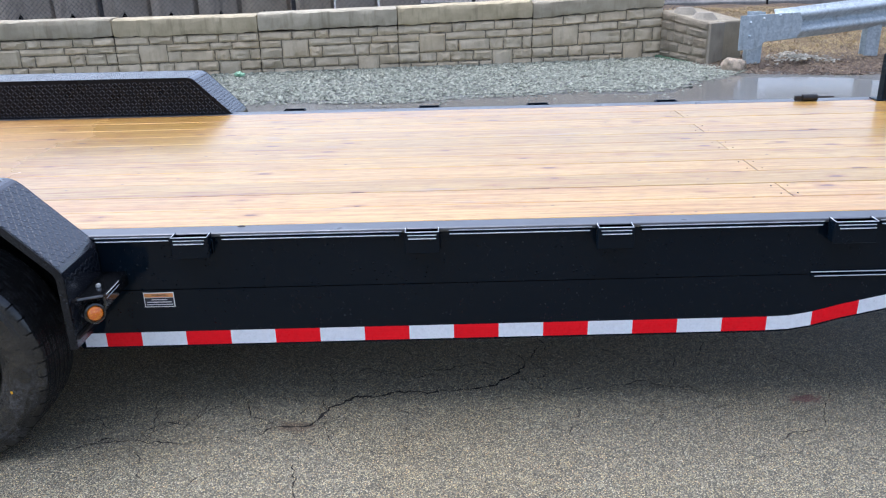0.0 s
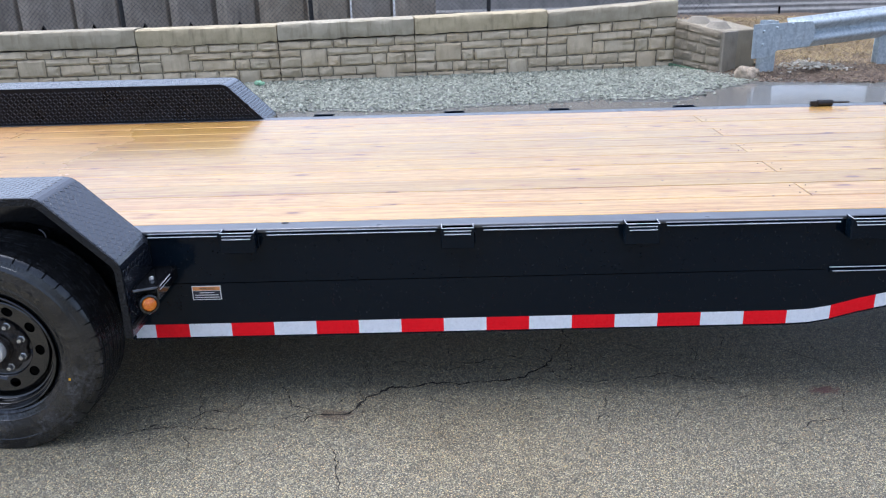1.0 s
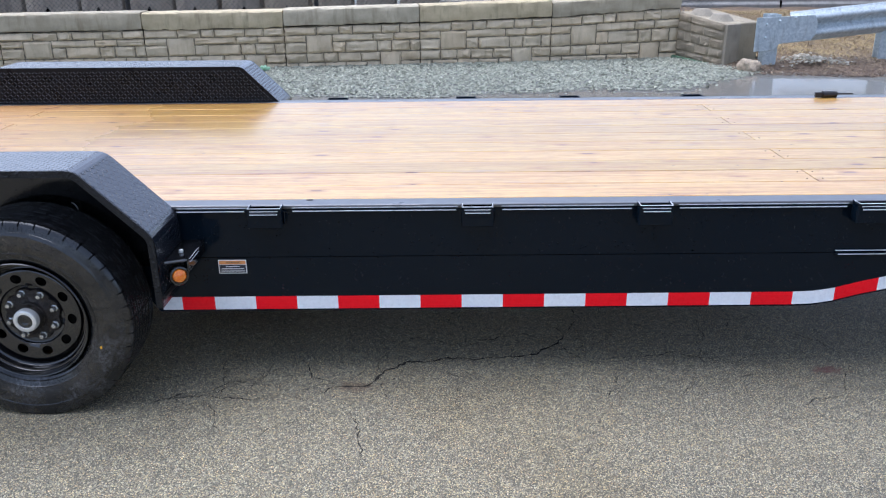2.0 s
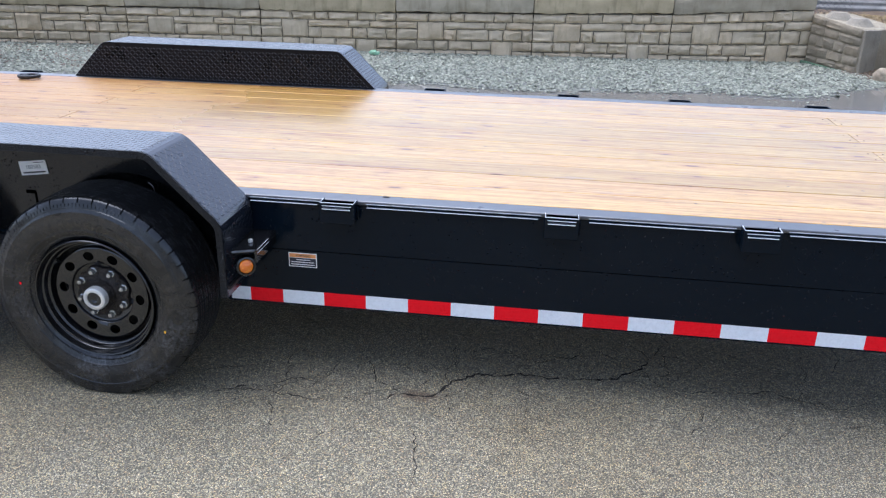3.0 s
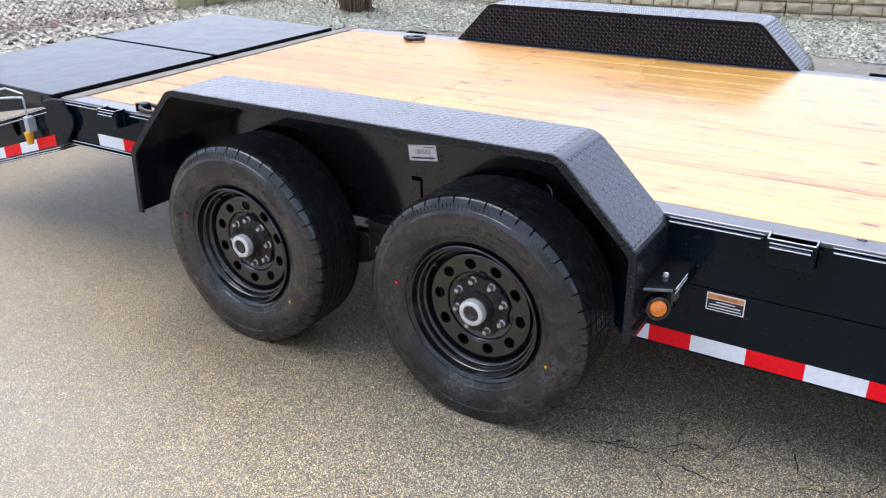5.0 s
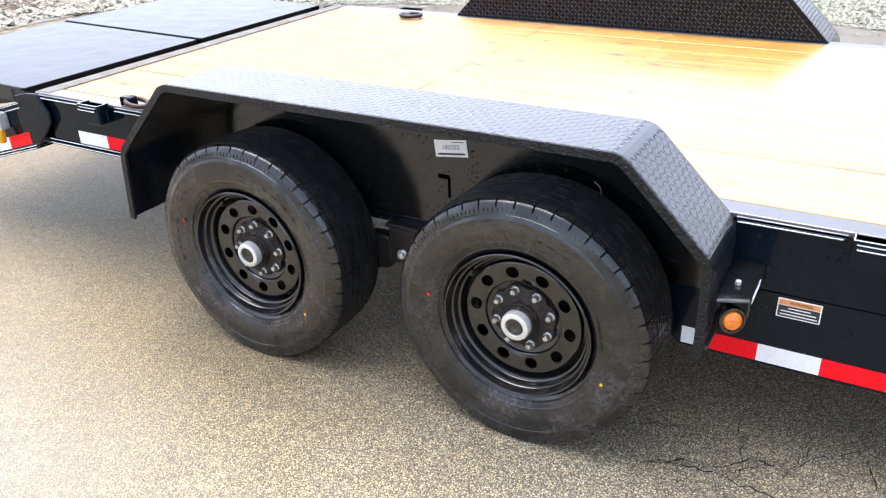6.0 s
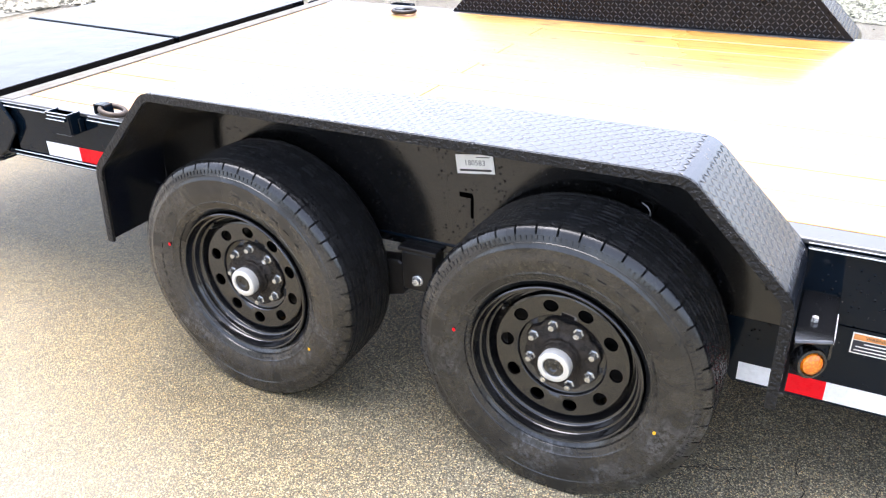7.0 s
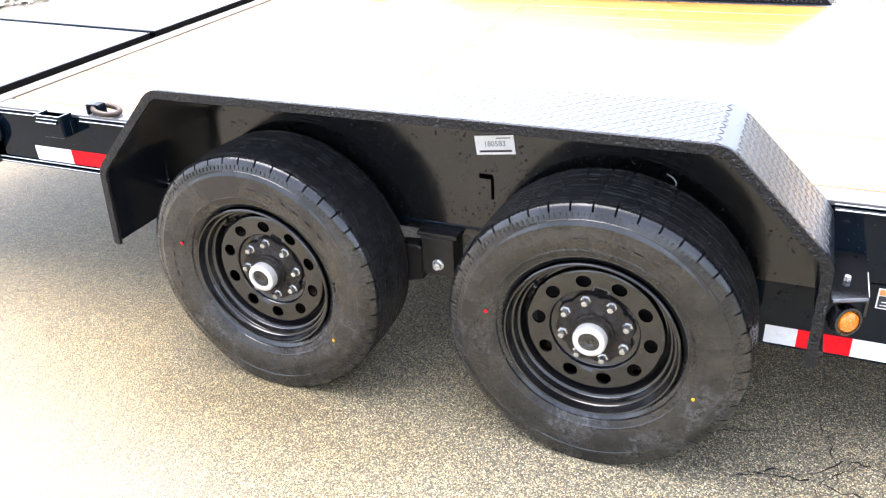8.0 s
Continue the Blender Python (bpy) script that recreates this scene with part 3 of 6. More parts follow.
trailer = thing("flatbed_trailer", -0.6, 3.5, 0.0, "black tandem-axle flatbed trailer with wet pine plank deck", "trailer")
trailer.rotation_euler = (0, radians(-0.2), 0)  # it stands a little nose-up

# main rails: an I-beam each side with a stepped top flange
SLOTS = [(-3.530, -3.42), (-0.905, -0.785), (-0.155, -0.043), (0.465, 0.582), (1.222, 1.362)]


def rail(side):
    """side 1: the near rail; -1: the far one, mirrored across the deck."""
    def Y(y):
        return y if side == 1 else NEAR + FAR - y
    bm = bmesh.new()
    ys = sorted((Y(NEAR), Y(NEAR + 0.012)))
    box(bm, REAR, FRONT, *ys, 0.488, 0.676)
    beam = part("main_rail", bm, BLACK, trailer, "gloss black steel side rail with rain drops")
    for name, out, back, z0, z1 in (("top_flange", 0.006, 2.568, 0.6725, DECK), ("bottom_flange", 0.012, 2.55, 0.480, 0.491), ("bottom_ledge", 0.007, 2.55, 0.4915, 0.502)):
        ys = sorted((Y(NEAR - out), Y(back)))
        for x0, x1 in ((REAR, FRONT),) if name == "top_flange" else ((REAR, -1.42), (1.19, FRONT)):
            part(name, boxed(x0, x1, *ys, z0, z1, 0.0035, seg=2), FLANGE if name == "top_flange" else BLACK, beam)
    # the lower ledge of the flange stops short of each pocket
    edges = [REAR + 0.05]
    for a, b in SLOTS:
        edges += [a - 0.012, b + 0.03]
        if a < -3:
            edges += [-3.06, -1.165]
    edges.append(FRONT)
    for a, b in zip(edges[::2], edges[1::2]):
        ys = sorted((Y(NEAR - 0.013), Y(NEAR + 0.002)))
        part("flange_ledge", boxed(a, b, *ys, 0.6615, 0.6705, 0.003, seg=2), BLACK, beam)
    return beam


near_rail, far_rail = rail(1), rail(-1)


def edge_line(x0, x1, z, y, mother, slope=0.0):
    """A thin pale strip that paints the shine along a wet flange edge."""
    part("edge_line", prism(bmesh.new(), [(x0, z - 0.0013), (x1, z - 0.0013 + slope * (x1 - x0)), (x1, z + 0.0013 + slope * (x1 - x0)), (x0, z + 0.0013)], y - 0.0012, y + 0.002, "y"), EDGE, mother, "thin pale strip painting the shine on a flange edge")


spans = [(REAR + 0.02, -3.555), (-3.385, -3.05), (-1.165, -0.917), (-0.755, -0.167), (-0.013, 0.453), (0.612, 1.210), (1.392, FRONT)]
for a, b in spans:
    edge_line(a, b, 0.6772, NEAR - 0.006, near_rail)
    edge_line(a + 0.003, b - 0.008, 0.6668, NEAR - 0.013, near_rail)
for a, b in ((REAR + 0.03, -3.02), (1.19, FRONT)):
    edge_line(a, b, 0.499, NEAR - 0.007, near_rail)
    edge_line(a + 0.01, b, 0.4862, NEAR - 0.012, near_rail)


def pocket(x0, x1, side, parent):
    def Y(y):
        return y if side == 1 else NEAR + FAR - y
    bm = bmesh.new()
    lo, hi, t = 0.617, 0.690, 0.006
    y0, y1 = NEAR - 0.056, NEAR - 0.002
    box(bm, x0, x1, *sorted((Y(y0), Y(y0 + t))), lo, hi, 0.0018)
    box(bm, x0, x0 + t, *sorted((Y(y0 + t), Y(y1))), lo, hi, 0.0018)
    box(bm, x1 - t, x1, *sorted((Y(y0 + t), Y(y1))), lo, hi, 0.0018)
    box(bm, x0 + 0.012, x1 - 0.012, *sorted((Y(y0 - 0.007), Y(y0))), 0.664, 0.676, 0.003)
    box(bm, x1 + 0.001, x1 + 0.006, *sorted((Y(NEAR - 0.022), Y(NEAR - 0.001))), lo + 0.004, 0.668, 0.002)
    body = part("stake_pocket", bm, BLACK, parent, "black steel stake pocket open at its top")
    if side == 1:
        # the rim's highlight, drawn as a pale tube
        part("edge_line", tube(bmesh.new(), [(x0 + 0.003, NEAR - 0.010, hi), (x0 + 0.003, y0 + 0.002, hi), (x1 - 0.003, y0 + 0.002, hi), (x1 - 0.003, NEAR - 0.010, hi)], 0.0015, 6), EDGE, body, "pale tube painting the shine on the pocket rim")
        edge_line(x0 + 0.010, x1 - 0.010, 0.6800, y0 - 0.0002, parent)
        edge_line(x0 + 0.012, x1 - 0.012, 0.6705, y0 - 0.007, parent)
        bm = boxed(x0 + t, x1 - t, y0 + t, NEAR - 0.0085, 0.640, 0.662)
        box(bm, x0 + t, x1 - t, NEAR - 0.0085, NEAR - 0.0065, 0.640, 0.6835)
        part("pocket_throat", bm, VOID, body, "dark throat of the pocket")
    return body


for a, b in SLOTS:
    pocket(a, b, 1, near_rail)
for c in (-3.35, -0.847, -0.092, 0.515, 1.235):
    pocket(c - 0.06, c + 0.06, -1, far_rail)

# deep lower plate that tapers up towards the front
BELLY = ((-1.40, 0.2815), (1.06, 0.2845), (1.14, 0.2875), (1.21, 0.2985), (1.31, 0.3255), (1.46, 0.3575), (1.90, 0.4500))


def belly_z(x):
    """The lower edge of the tape along the plate."""
    for (a, za), (b, zb) in zip(BELLY, BELLY[1:]):
        if x <= b:
            return za + (zb - za) * (x - a) / (b - a)
    return BELLY[-1][1]


for y0, y1, mother in ((NEAR - 0.0015, NEAR + 0.006, near_rail), (FAR - 0.006, FAR + 0.0015, far_rail)):
    poly = [(-1.40, 0.488), (-1.40, 0.46), (-1.275, 0.274)] + [(x, z - 0.007) for x, z in BELLY[1:-1]] + [(1.80, 0.424), (1.80, 0.488), (1.18, 0.488)]
    part("belly_plate", prism(bmesh.new(), poly, y0, y1, "y", 0.0007), BLACK, mother, "black lower side plate with a welded seam")

# dull seam along the top of the belly plate
part("seam", boxed(-1.39, 1.18, NEAR - 0.0017, NEAR - 0.0002, 0.4882, 0.4895), VOID, near_rail, "dull black seam")

# reflective tape
FILM = {"r": RED, "w": WHITE}


def tape(x0, x1, z0, z1, colour, y=NEAR - 0.0027, h=0.051, mother=None):
    bm = bmesh.new()
    cuts = [x0] + [x for x, _ in BELLY if z0 is None and x0 + 0.004 < x < x1 - 0.004] + [x1]
    low = [(x, belly_z(x)) for x in cuts] if z0 is None else [(x0, z0), (x1, z1)]
    prism(bm, low + [(x, z + h) for x, z in low[::-1]], y, y + 0.0008, "y")
    part("reflective_strip", bm, FILM[colour], mother or near_rail, "red reflective film" if colour == "r" else "white reflective film")


T0, TS = -1.069, 0.1524
tape(-1.264, -1.19, None, None, "w")
tape(-1.19, T0, None, None, "r")
for k in range(19):
    tape(T0 + k * TS, T0 + (k + 1) * TS, None, None, "wr"[k % 2])
tape(-3.637, -3.473, 0.5025, 0.5025, "w", NEAR - 0.0012)
tape(-3.473, -3.320, 0.5025, 0.5025, "r", NEAR - 0.0012)

# cross members and the underside
for i in range(12):
    x = -3.4 + i * 0.55
    part("cross_member", boxed(x, x + 0.05, NEAR + 0.02, FAR - 0.02, 0.56, 0.638, 0.003), STEEL, trailer)
part("rear_channel", boxed(-3.842, -3.768, NEAR + 0.002, FAR - 0.002, 0.60, DECK + 0.003, 0.004, seg=2), DUSTY, trailer, "black steel channel across the deck end, wet and dusty")
part("front_channel", boxed(FRONT - 0.06, FRONT, NEAR + 0.014, FAR - 0.014, 0.50, 0.668, 0.004), BLACK, trailer)

# deck planks, eleven across, the odd ones butted
WID = (4.432 - 2.572) / 11
plank_rng = random.Random(5)
for i in range(11):
    gap = 0.0036 if i == 2 else 0.0013
    y0, y1 = 2.572 + i * WID + gap, 2.572 + (i + 1) * WID - (0.0036 if i == 1 else 0.0013)
    if i:
        part("joint", boxed(-3.764, FRONT - 0.066, y0 - 2 * gap + 0.0002, y0 - 0.0002, DECK - 0.03, DECK - 0.0028), JOINT, trailer, "dark filled joint")
    cuts = [-3.764, FRONT - 0.065] if i % 2 == 0 else [-3.764, -2.46, 1.21, FRONT - 0.065]
    for a in cuts[1:-1]:
        part("joint", boxed(a - 0.0019, a + 0.0019, y0 + 0.001, y1 - 0.001, DECK - 0.03, DECK - 0.0030), JOINT, trailer, "dark filled butt joint")
    for a, b in zip(cuts, cuts[1:]):
        top = DECK - 0.001 + plank_rng.uniform(-0.0004, 0.0004)
        bm = boxed(a + 0.002, b - 0.002, y0, y1, top - 0.038, top, 0.0016, seg=1)
        c = Vector(((a + b) / 2, (y0 + y1) / 2, top))
        bmesh.ops.translate(bm, verts=bm.verts, vec=-c)
        plank = part("plank", bm, WOOD, trailer, "", Matrix.Translation(c - Vector((-0.6, 3.5, 0.0))))
        for xs in ([a + 0.03, b - 0.03] if i % 2 else []):
            for ys in (y0 + 0.035, y1 - 0.035):
                if -3.5 < xs < 2.4:
                    bm = bmesh.new()
                    bmesh.ops.create_cone(bm, cap_ends=True, segments=8, radius1=0.0027, radius2=0.0022, depth=0.003, matrix=Matrix.Translation((xs, ys, top + 0.0008)))
                    part("deck_screw", bm, STEEL, trailer)
bm = bmesh.new()
bmesh.ops.create_uvsphere(bm, u_segments=10, v_segments=6, radius=1, matrix=Matrix.LocRotScale((-0.70, 2.556, DECK), None, (0.014, 0.006, 0.004)))
part("deck_plug", bm, STEEL, trailer)

# fenders
OUTLINE = [(-3.083, 0.400), (-3.064, 0.645), (-2.818, 0.893), (-1.385, 0.890), (-1.160, 0.664), (-1.160, 0.412)]


def lugs(verts, faces, origin, u, v, n, nu, nv, pitch, skip=None, H=0.0006):
    """Raised tread lugs, slanting by turns, on the plane origin + u + v."""
    for i in range(nu):
        for j in range(nv):
            c = origin + u * ((i + 0.5) * pitch) + v * ((j + 0.5) * pitch)
            if skip and skip(c):
                continue
            s = 1 if (i + j) % 2 else -1
            d = (u + v * s).normalized()
            w = n.cross(d)
            L, W = pitch * 0.60, pitch * 0.16
            k = len(verts)
            verts += [tuple(c - d * L), tuple(c + w * W), tuple(c + d * L), tuple(c - w * W), tuple(c - d * L * 0.45 + n * H), tuple(c + d * L * 0.45 + n * H)]
            faces += [(k, k + 3, k + 4), (k + 3, k + 2, k + 5), (k + 3, k + 5, k + 4), (k + 2, k + 1, k + 5), (k + 1, k, k + 4), (k + 1, k + 4, k + 5)]


def fender(y_out, y_in, name_label):
    """A flat-topped tandem fender of tread plate; y_out is its open edge over the wheels."""
    s = 1 if y_in > y_out else -1
    line = rounded(OUTLINE, 0.030, 4)
    bm = strip(bmesh.new(), line, *sorted((y_out, y_in)), 0.005)
    body = part("fender", bm, PLATE, trailer, name_label)
    # rolled outer lip
    bm = bmesh.new()
    strip(bm, line, *sorted((y_out - s * 0.003, y_out + s * 0.007)), 0.022)
    bmesh.ops.bevel(bm, geom=[e for e in bm.edges if len(e.link_faces) == 2 and e.calc_face_angle(0) > 1.0], offset=0.0025, segments=2, affect="EDGES", profile=0.5)
    part("lip", bm, LIP, body)
    # inner side wall
    wall = OUTLINE[1:5] + [(-1.160, 0.46), (-3.07, 0.46)]
    wall = rounded([(x + (0.001 if x < -2 else -0.001), z - 0.001) for x, z in wall[:5]], 0.030, 4) + [wall[5]]
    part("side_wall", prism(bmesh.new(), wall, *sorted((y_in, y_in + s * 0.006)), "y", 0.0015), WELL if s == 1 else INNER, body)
    # lugs on each flat run
    verts, faces = [], []
    pitch = 0.0178
    ya = y_out if s == 1 else y_in
    wide = abs(y_in - y_out)
    for (x0, z0), (x1, z1) in zip(OUTLINE, OUTLINE[1:]):
        a, b = Vector((x0, ya, z0)), Vector((x1, ya, z1))
        u = (b - a).normalized()
        v = Vector((0, 1, 0))
        n = u.cross(v)
        n = n if n.z > 0.05 or abs(n.z) <= 0.05 and (n.x > 0) == (x0 > -2) else -n
        nu = int(((b - a).length - 0.024) / pitch)
        lugs(verts, faces, a + u * (((b - a).length - nu * pitch) / 2) + n * 0.0002 + v * (wide % pitch) / 2, u, v, n, nu, int(wide / pitch), pitch, None, 0.0009 if abs(z1 - z0) > 0.05 else 0.0006)
    stuff("tread_pattern", verts, faces, PLATE, body, "raised tread pattern")
    return body


near_fender = fender(2.235, 2.490, "black tread-plate fender over two wheels, wet")
far_fender = fender(4.735, 4.470, "black tread-plate fender across the deck")
# tread pattern on the far fender's inner side, above the planks
verts, faces = [], []


def outside(c):
    return not (0.690 < c.z < 0.868 and -1.21 - (c.z - 0.69) * 0.95 > c.x > -3.005 + (c.z - 0.69) * 1.0)


lugs(verts, faces, Vector((-3.04, 4.4636, 0.689)), Vector((1, 0, 0)), Vector((0, 0, 1)), Vector((0, -1, 0)), 103, 10, 0.0184, outside, 0.0036)
stuff("tread_pattern", verts, faces, LUG, far_fender, "raised tread pattern")

# slot cut in the near side wall, and weld marks
bm = bmesh.new()
prism(bm, [(-2.006, 0.650), (-1.970, 0.650), (-1.966, 0.640), (-1.966, 0.580), (-1.974, 0.580), (-1.974, 0.637), (-2.006, 0.637)], 2.4885, 2.4905, "y")
part("slot", bm, VOID, near_fender)

# loose wire end in the wheel well
part("wire_end", tube(bmesh.new(), [(-1.529, 2.484, 0.708), (-1.514, 2.476, 0.704), (-1.506, 2.474, 0.694), (-1.507, 2.480, 0.676)], 0.0012, 6), GALV, near_fender, "short pale loose wire end")

# stock sticker on the side wall
sticker_at = Matrix.Translation((-1.9597, 2.4875, 0.7345)) @ Matrix.Rotation(radians(-7), 4, "Y")


def stuck(name, x0, x1, z0, z1, y0, y1, material, parent, label=""):
    bm = boxed(x0, x1, y0, y1, z0, z1)
    bmesh.ops.transform(bm, matrix=sticker_at, verts=bm.verts)
    return part(name, bm, material, parent, label)


sticker = stuck("sticker", -0.053, 0.053, -0.0255, 0.0255, -0.0008, 0.0008, PAPER, near_fender, "white paper stock sticker with a printed number, stuck askew")
front_facing = Matrix.Rotation(radians(90), 4, "X")
writing("number", "180583", 0.020, FADED, sticker, sticker_at @ Matrix.Translation((0.0, -0.0012, 0.003)) @ front_facing)
stuck("print_bar", -0.044, 0.044, -0.019, -0.0135, -0.0014, -0.0009, INK, sticker)
stuck("print_bar", 0.006, 0.044, 0.0175, 0.0195, -0.0014, -0.0009, INK, sticker)

# warning label on the belly plate
label_x, label_z = -1.040, 0.4795
plate = part("warning_label", boxed(label_x, label_x + 0.102, 2.4971, 2.4983, label_z - 0.053, label_z), PAPER, near_rail, "small orange and black warning label")
part("orange_band", boxed(label_x + 0.003, label_x + 0.099, 2.4964, 2.4970, label_z - 0.017, label_z - 0.003), ORANGE, plate)
part("dark_panel", boxed(label_x + 0.003, label_x + 0.099, 2.4964, 2.4970, label_z - 0.050, label_z - 0.019), NAVY, plate)
writing("heading", "WARNING", 0.0112, INK, plate, Matrix.Translation((label_x + 0.054, 2.4960, label_z - 0.010)) @ front_facing)
for k, (a, b) in enumerate(((0.026, 0.078), (0.010, 0.092), (0.008, 0.095))):
    part("print_bar", boxed(label_x + a, label_x + b, 2.4957, 2.4963, label_z - 0.0268 - k * 0.0088, label_z - 0.0242 - k * 0.0088), PAPER, plate)

# amber marker lamp on its bracket
bm = bmesh.new()
prism(bm, [(-1.152, 2.272), (-1.082, 2.300), (-1.080, 2.494), (-1.156, 2.494)], 0.556, 0.561, "z", 0.001)
bracket = part("lamp_bracket", bm, RIM, trailer, "black bracket that carries the marker lamp")
bm = bmesh.new()
box(bm, -1.086, -1.080, 2.302, 2.494, 0.515, 0.5555, 0.001)
part("bracket_web", bm, RIM, bracket)
# highlights on the bracket's side, drawn as thin pale tubes
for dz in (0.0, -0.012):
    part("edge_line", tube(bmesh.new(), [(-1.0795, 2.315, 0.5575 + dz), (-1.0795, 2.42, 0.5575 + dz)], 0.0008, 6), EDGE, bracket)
part("edge_line", tube(bmesh.new(), [(-1.150, 2.271, 0.560), (-1.083, 2.298, 0.560)], 0.0042, 6), LUG, bracket)
lamp_at = Matrix.Translation((-1.113, 2.290, 0.506)) @ Matrix.Rotation(radians(34), 4, "Z") @ Matrix.Rotation(radians(-8), 4, "X")
bm = bmesh.new()
lathe(bm, [(0.0005, 0.025), (0.033, 0.025), (0.034, 0.0), (0.0315, -0.005), (0.026, -0.006), (0.0235, -0.002)], 32)
bmesh.ops.transform(bm, matrix=lamp_at, verts=bm.verts)
part("lamp_housing", bm, RUBBER, bracket, "black rubber lamp grommet", smooth=True)
bm = bmesh.new()
lathe(bm, [(0.0235, -0.002), (0.0215, -0.008), (0.016, -0.0115), (0.008, -0.0135), (0.0005, -0.014)], 32)
bmesh.ops.transform(bm, matrix=lamp_at, verts=bm.verts)
part("lens", bm, LENS, bracket, "amber plastic lens", smooth=True)
bm = bmesh.new()
bmesh.ops.create_cone(bm, cap_ends=True, segments=6, radius1=0.008, radius2=0.007, depth=0.010, matrix=Matrix.Translation((-1.122, 2.365, 0.567)))
part("bolt", bm, CHROME, bracket, "zinc bolt head")
bm = boxed(-1.17, -1.15, 2.24, 2.49, 0.44, 0.452, 0.002)
part("skirt_brace", bm, STEEL, near_fender)

# wheels
WX, WY = (-1.645, -2.576), 2.3535


def wheel_z(x):
    """Height of a wheel's centre in the trailer's own, slightly pitched space."""
    return 0.356 - (x + 0.6) * 0.0035


def tyre_mesh():
    half = [(0.213, -0.086), (0.217, -0.0985), (0.226, -0.1045), (0.2285, -0.1060), (0.231, -0.1056), (0.2325, -0.1085), (0.248, -0.1150), (0.2495, -0.1166), (0.2525, -0.1172), (0.2540, -0.1166), (0.276, -0.1230), (0.296, -0.1252), (0.314, -0.1238), (0.3165, -0.1246), (0.3200, -0.1236), (0.3215, -0.1224), (0.3290, -0.1204), (0.3300, -0.1188), (0.3460, -0.1135), (0.3545, -0.1090), (0.3605, -0.1035), (0.3640, -0.0960)]
    tread = []
    for c, w in ((-0.080, 0.0042), (-0.063, 0.0016), (-0.047, 0.0050), (-0.032, 0.0016), (-0.016, 0.0050), (0.0, 0.0016), (0.016, 0.0050), (0.032, 0.0016), (0.047, 0.0050), (0.063, 0.0016), (0.080, 0.0042)):
        top, deep = 0.3676 - 0.45 * c * c, 0.011 if w > 0.002 else 0.004
        tread += [(top, c - w), (top - deep, c - w * 0.7), (top - deep, c + w * 0.7), (top, c + w)]
    profile = half + tread + [(r, -y) for r, y in half[::-1]]
    periods, nh = 44, len(half)
    steps = (0.0, 0.05, 0.10, 0.5, 0.525, 0.55)

    def mod(i, j, r, y):
        k = j if j < nh else (len(profile) - 1 - j if j >= nh + len(tread) else None)
        if k is not None:
            if k >= nh - 3 and i % 6 == 1:
                r -= 0.008
                y *= 0.955
        elif i % 6 in (1, 4):
            r -= 0.0045 if i % 6 == 1 else 0.0015
        return r, y

    def angle(i):
        return 2 * math.pi * (i // 6 + steps[i % 6]) / periods

    bm = bmesh.new()
    lathe(bm, profile, periods * 6, False, mod, angle)
    for v in bm.verts:
        # the loaded tyre flattens and bulges at the ground
        if v.co.z < -0.3555:
            v.co.z = -0.3555
        if v.co.z < -0.24 and abs(v.co.y) > 0.05:
            v.co.y *= 1 + 0.16 * ((-v.co.z - 0.24) / 0.1155) ** 2 * min(1.0, math.hypot(v.co.x, v.co.z) / 0.35) ** 6
    bmesh.ops.recalc_face_normals(bm, faces=bm.faces)
    me = bpy.data.meshes.new("tyre")
    bm.to_mesh(me)
    bm.free()
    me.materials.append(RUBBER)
    me.materials.append(TREAD)
    for p in me.polygons:
        p.use_smooth = True
        if math.hypot(p.center.x, p.center.z) > 0.3400 and abs(p.center.y) < 0.0985:
            p.material_index = 1
    me.set_sharp_from_angle(angle=radians(24))
    return me


def mesh_of(bm, name, material, smooth=False):
    me = bpy.data.meshes.new(name)
    bmesh.ops.recalc_face_normals(bm, faces=bm.faces)
    bm.to_mesh(me)
    bm.free()
    me.materials.append(material)
    if smooth:
        for p in me.polygons:
            p.use_smooth = True
        me.set_sharp_from_angle(angle=radians(38))
    return me


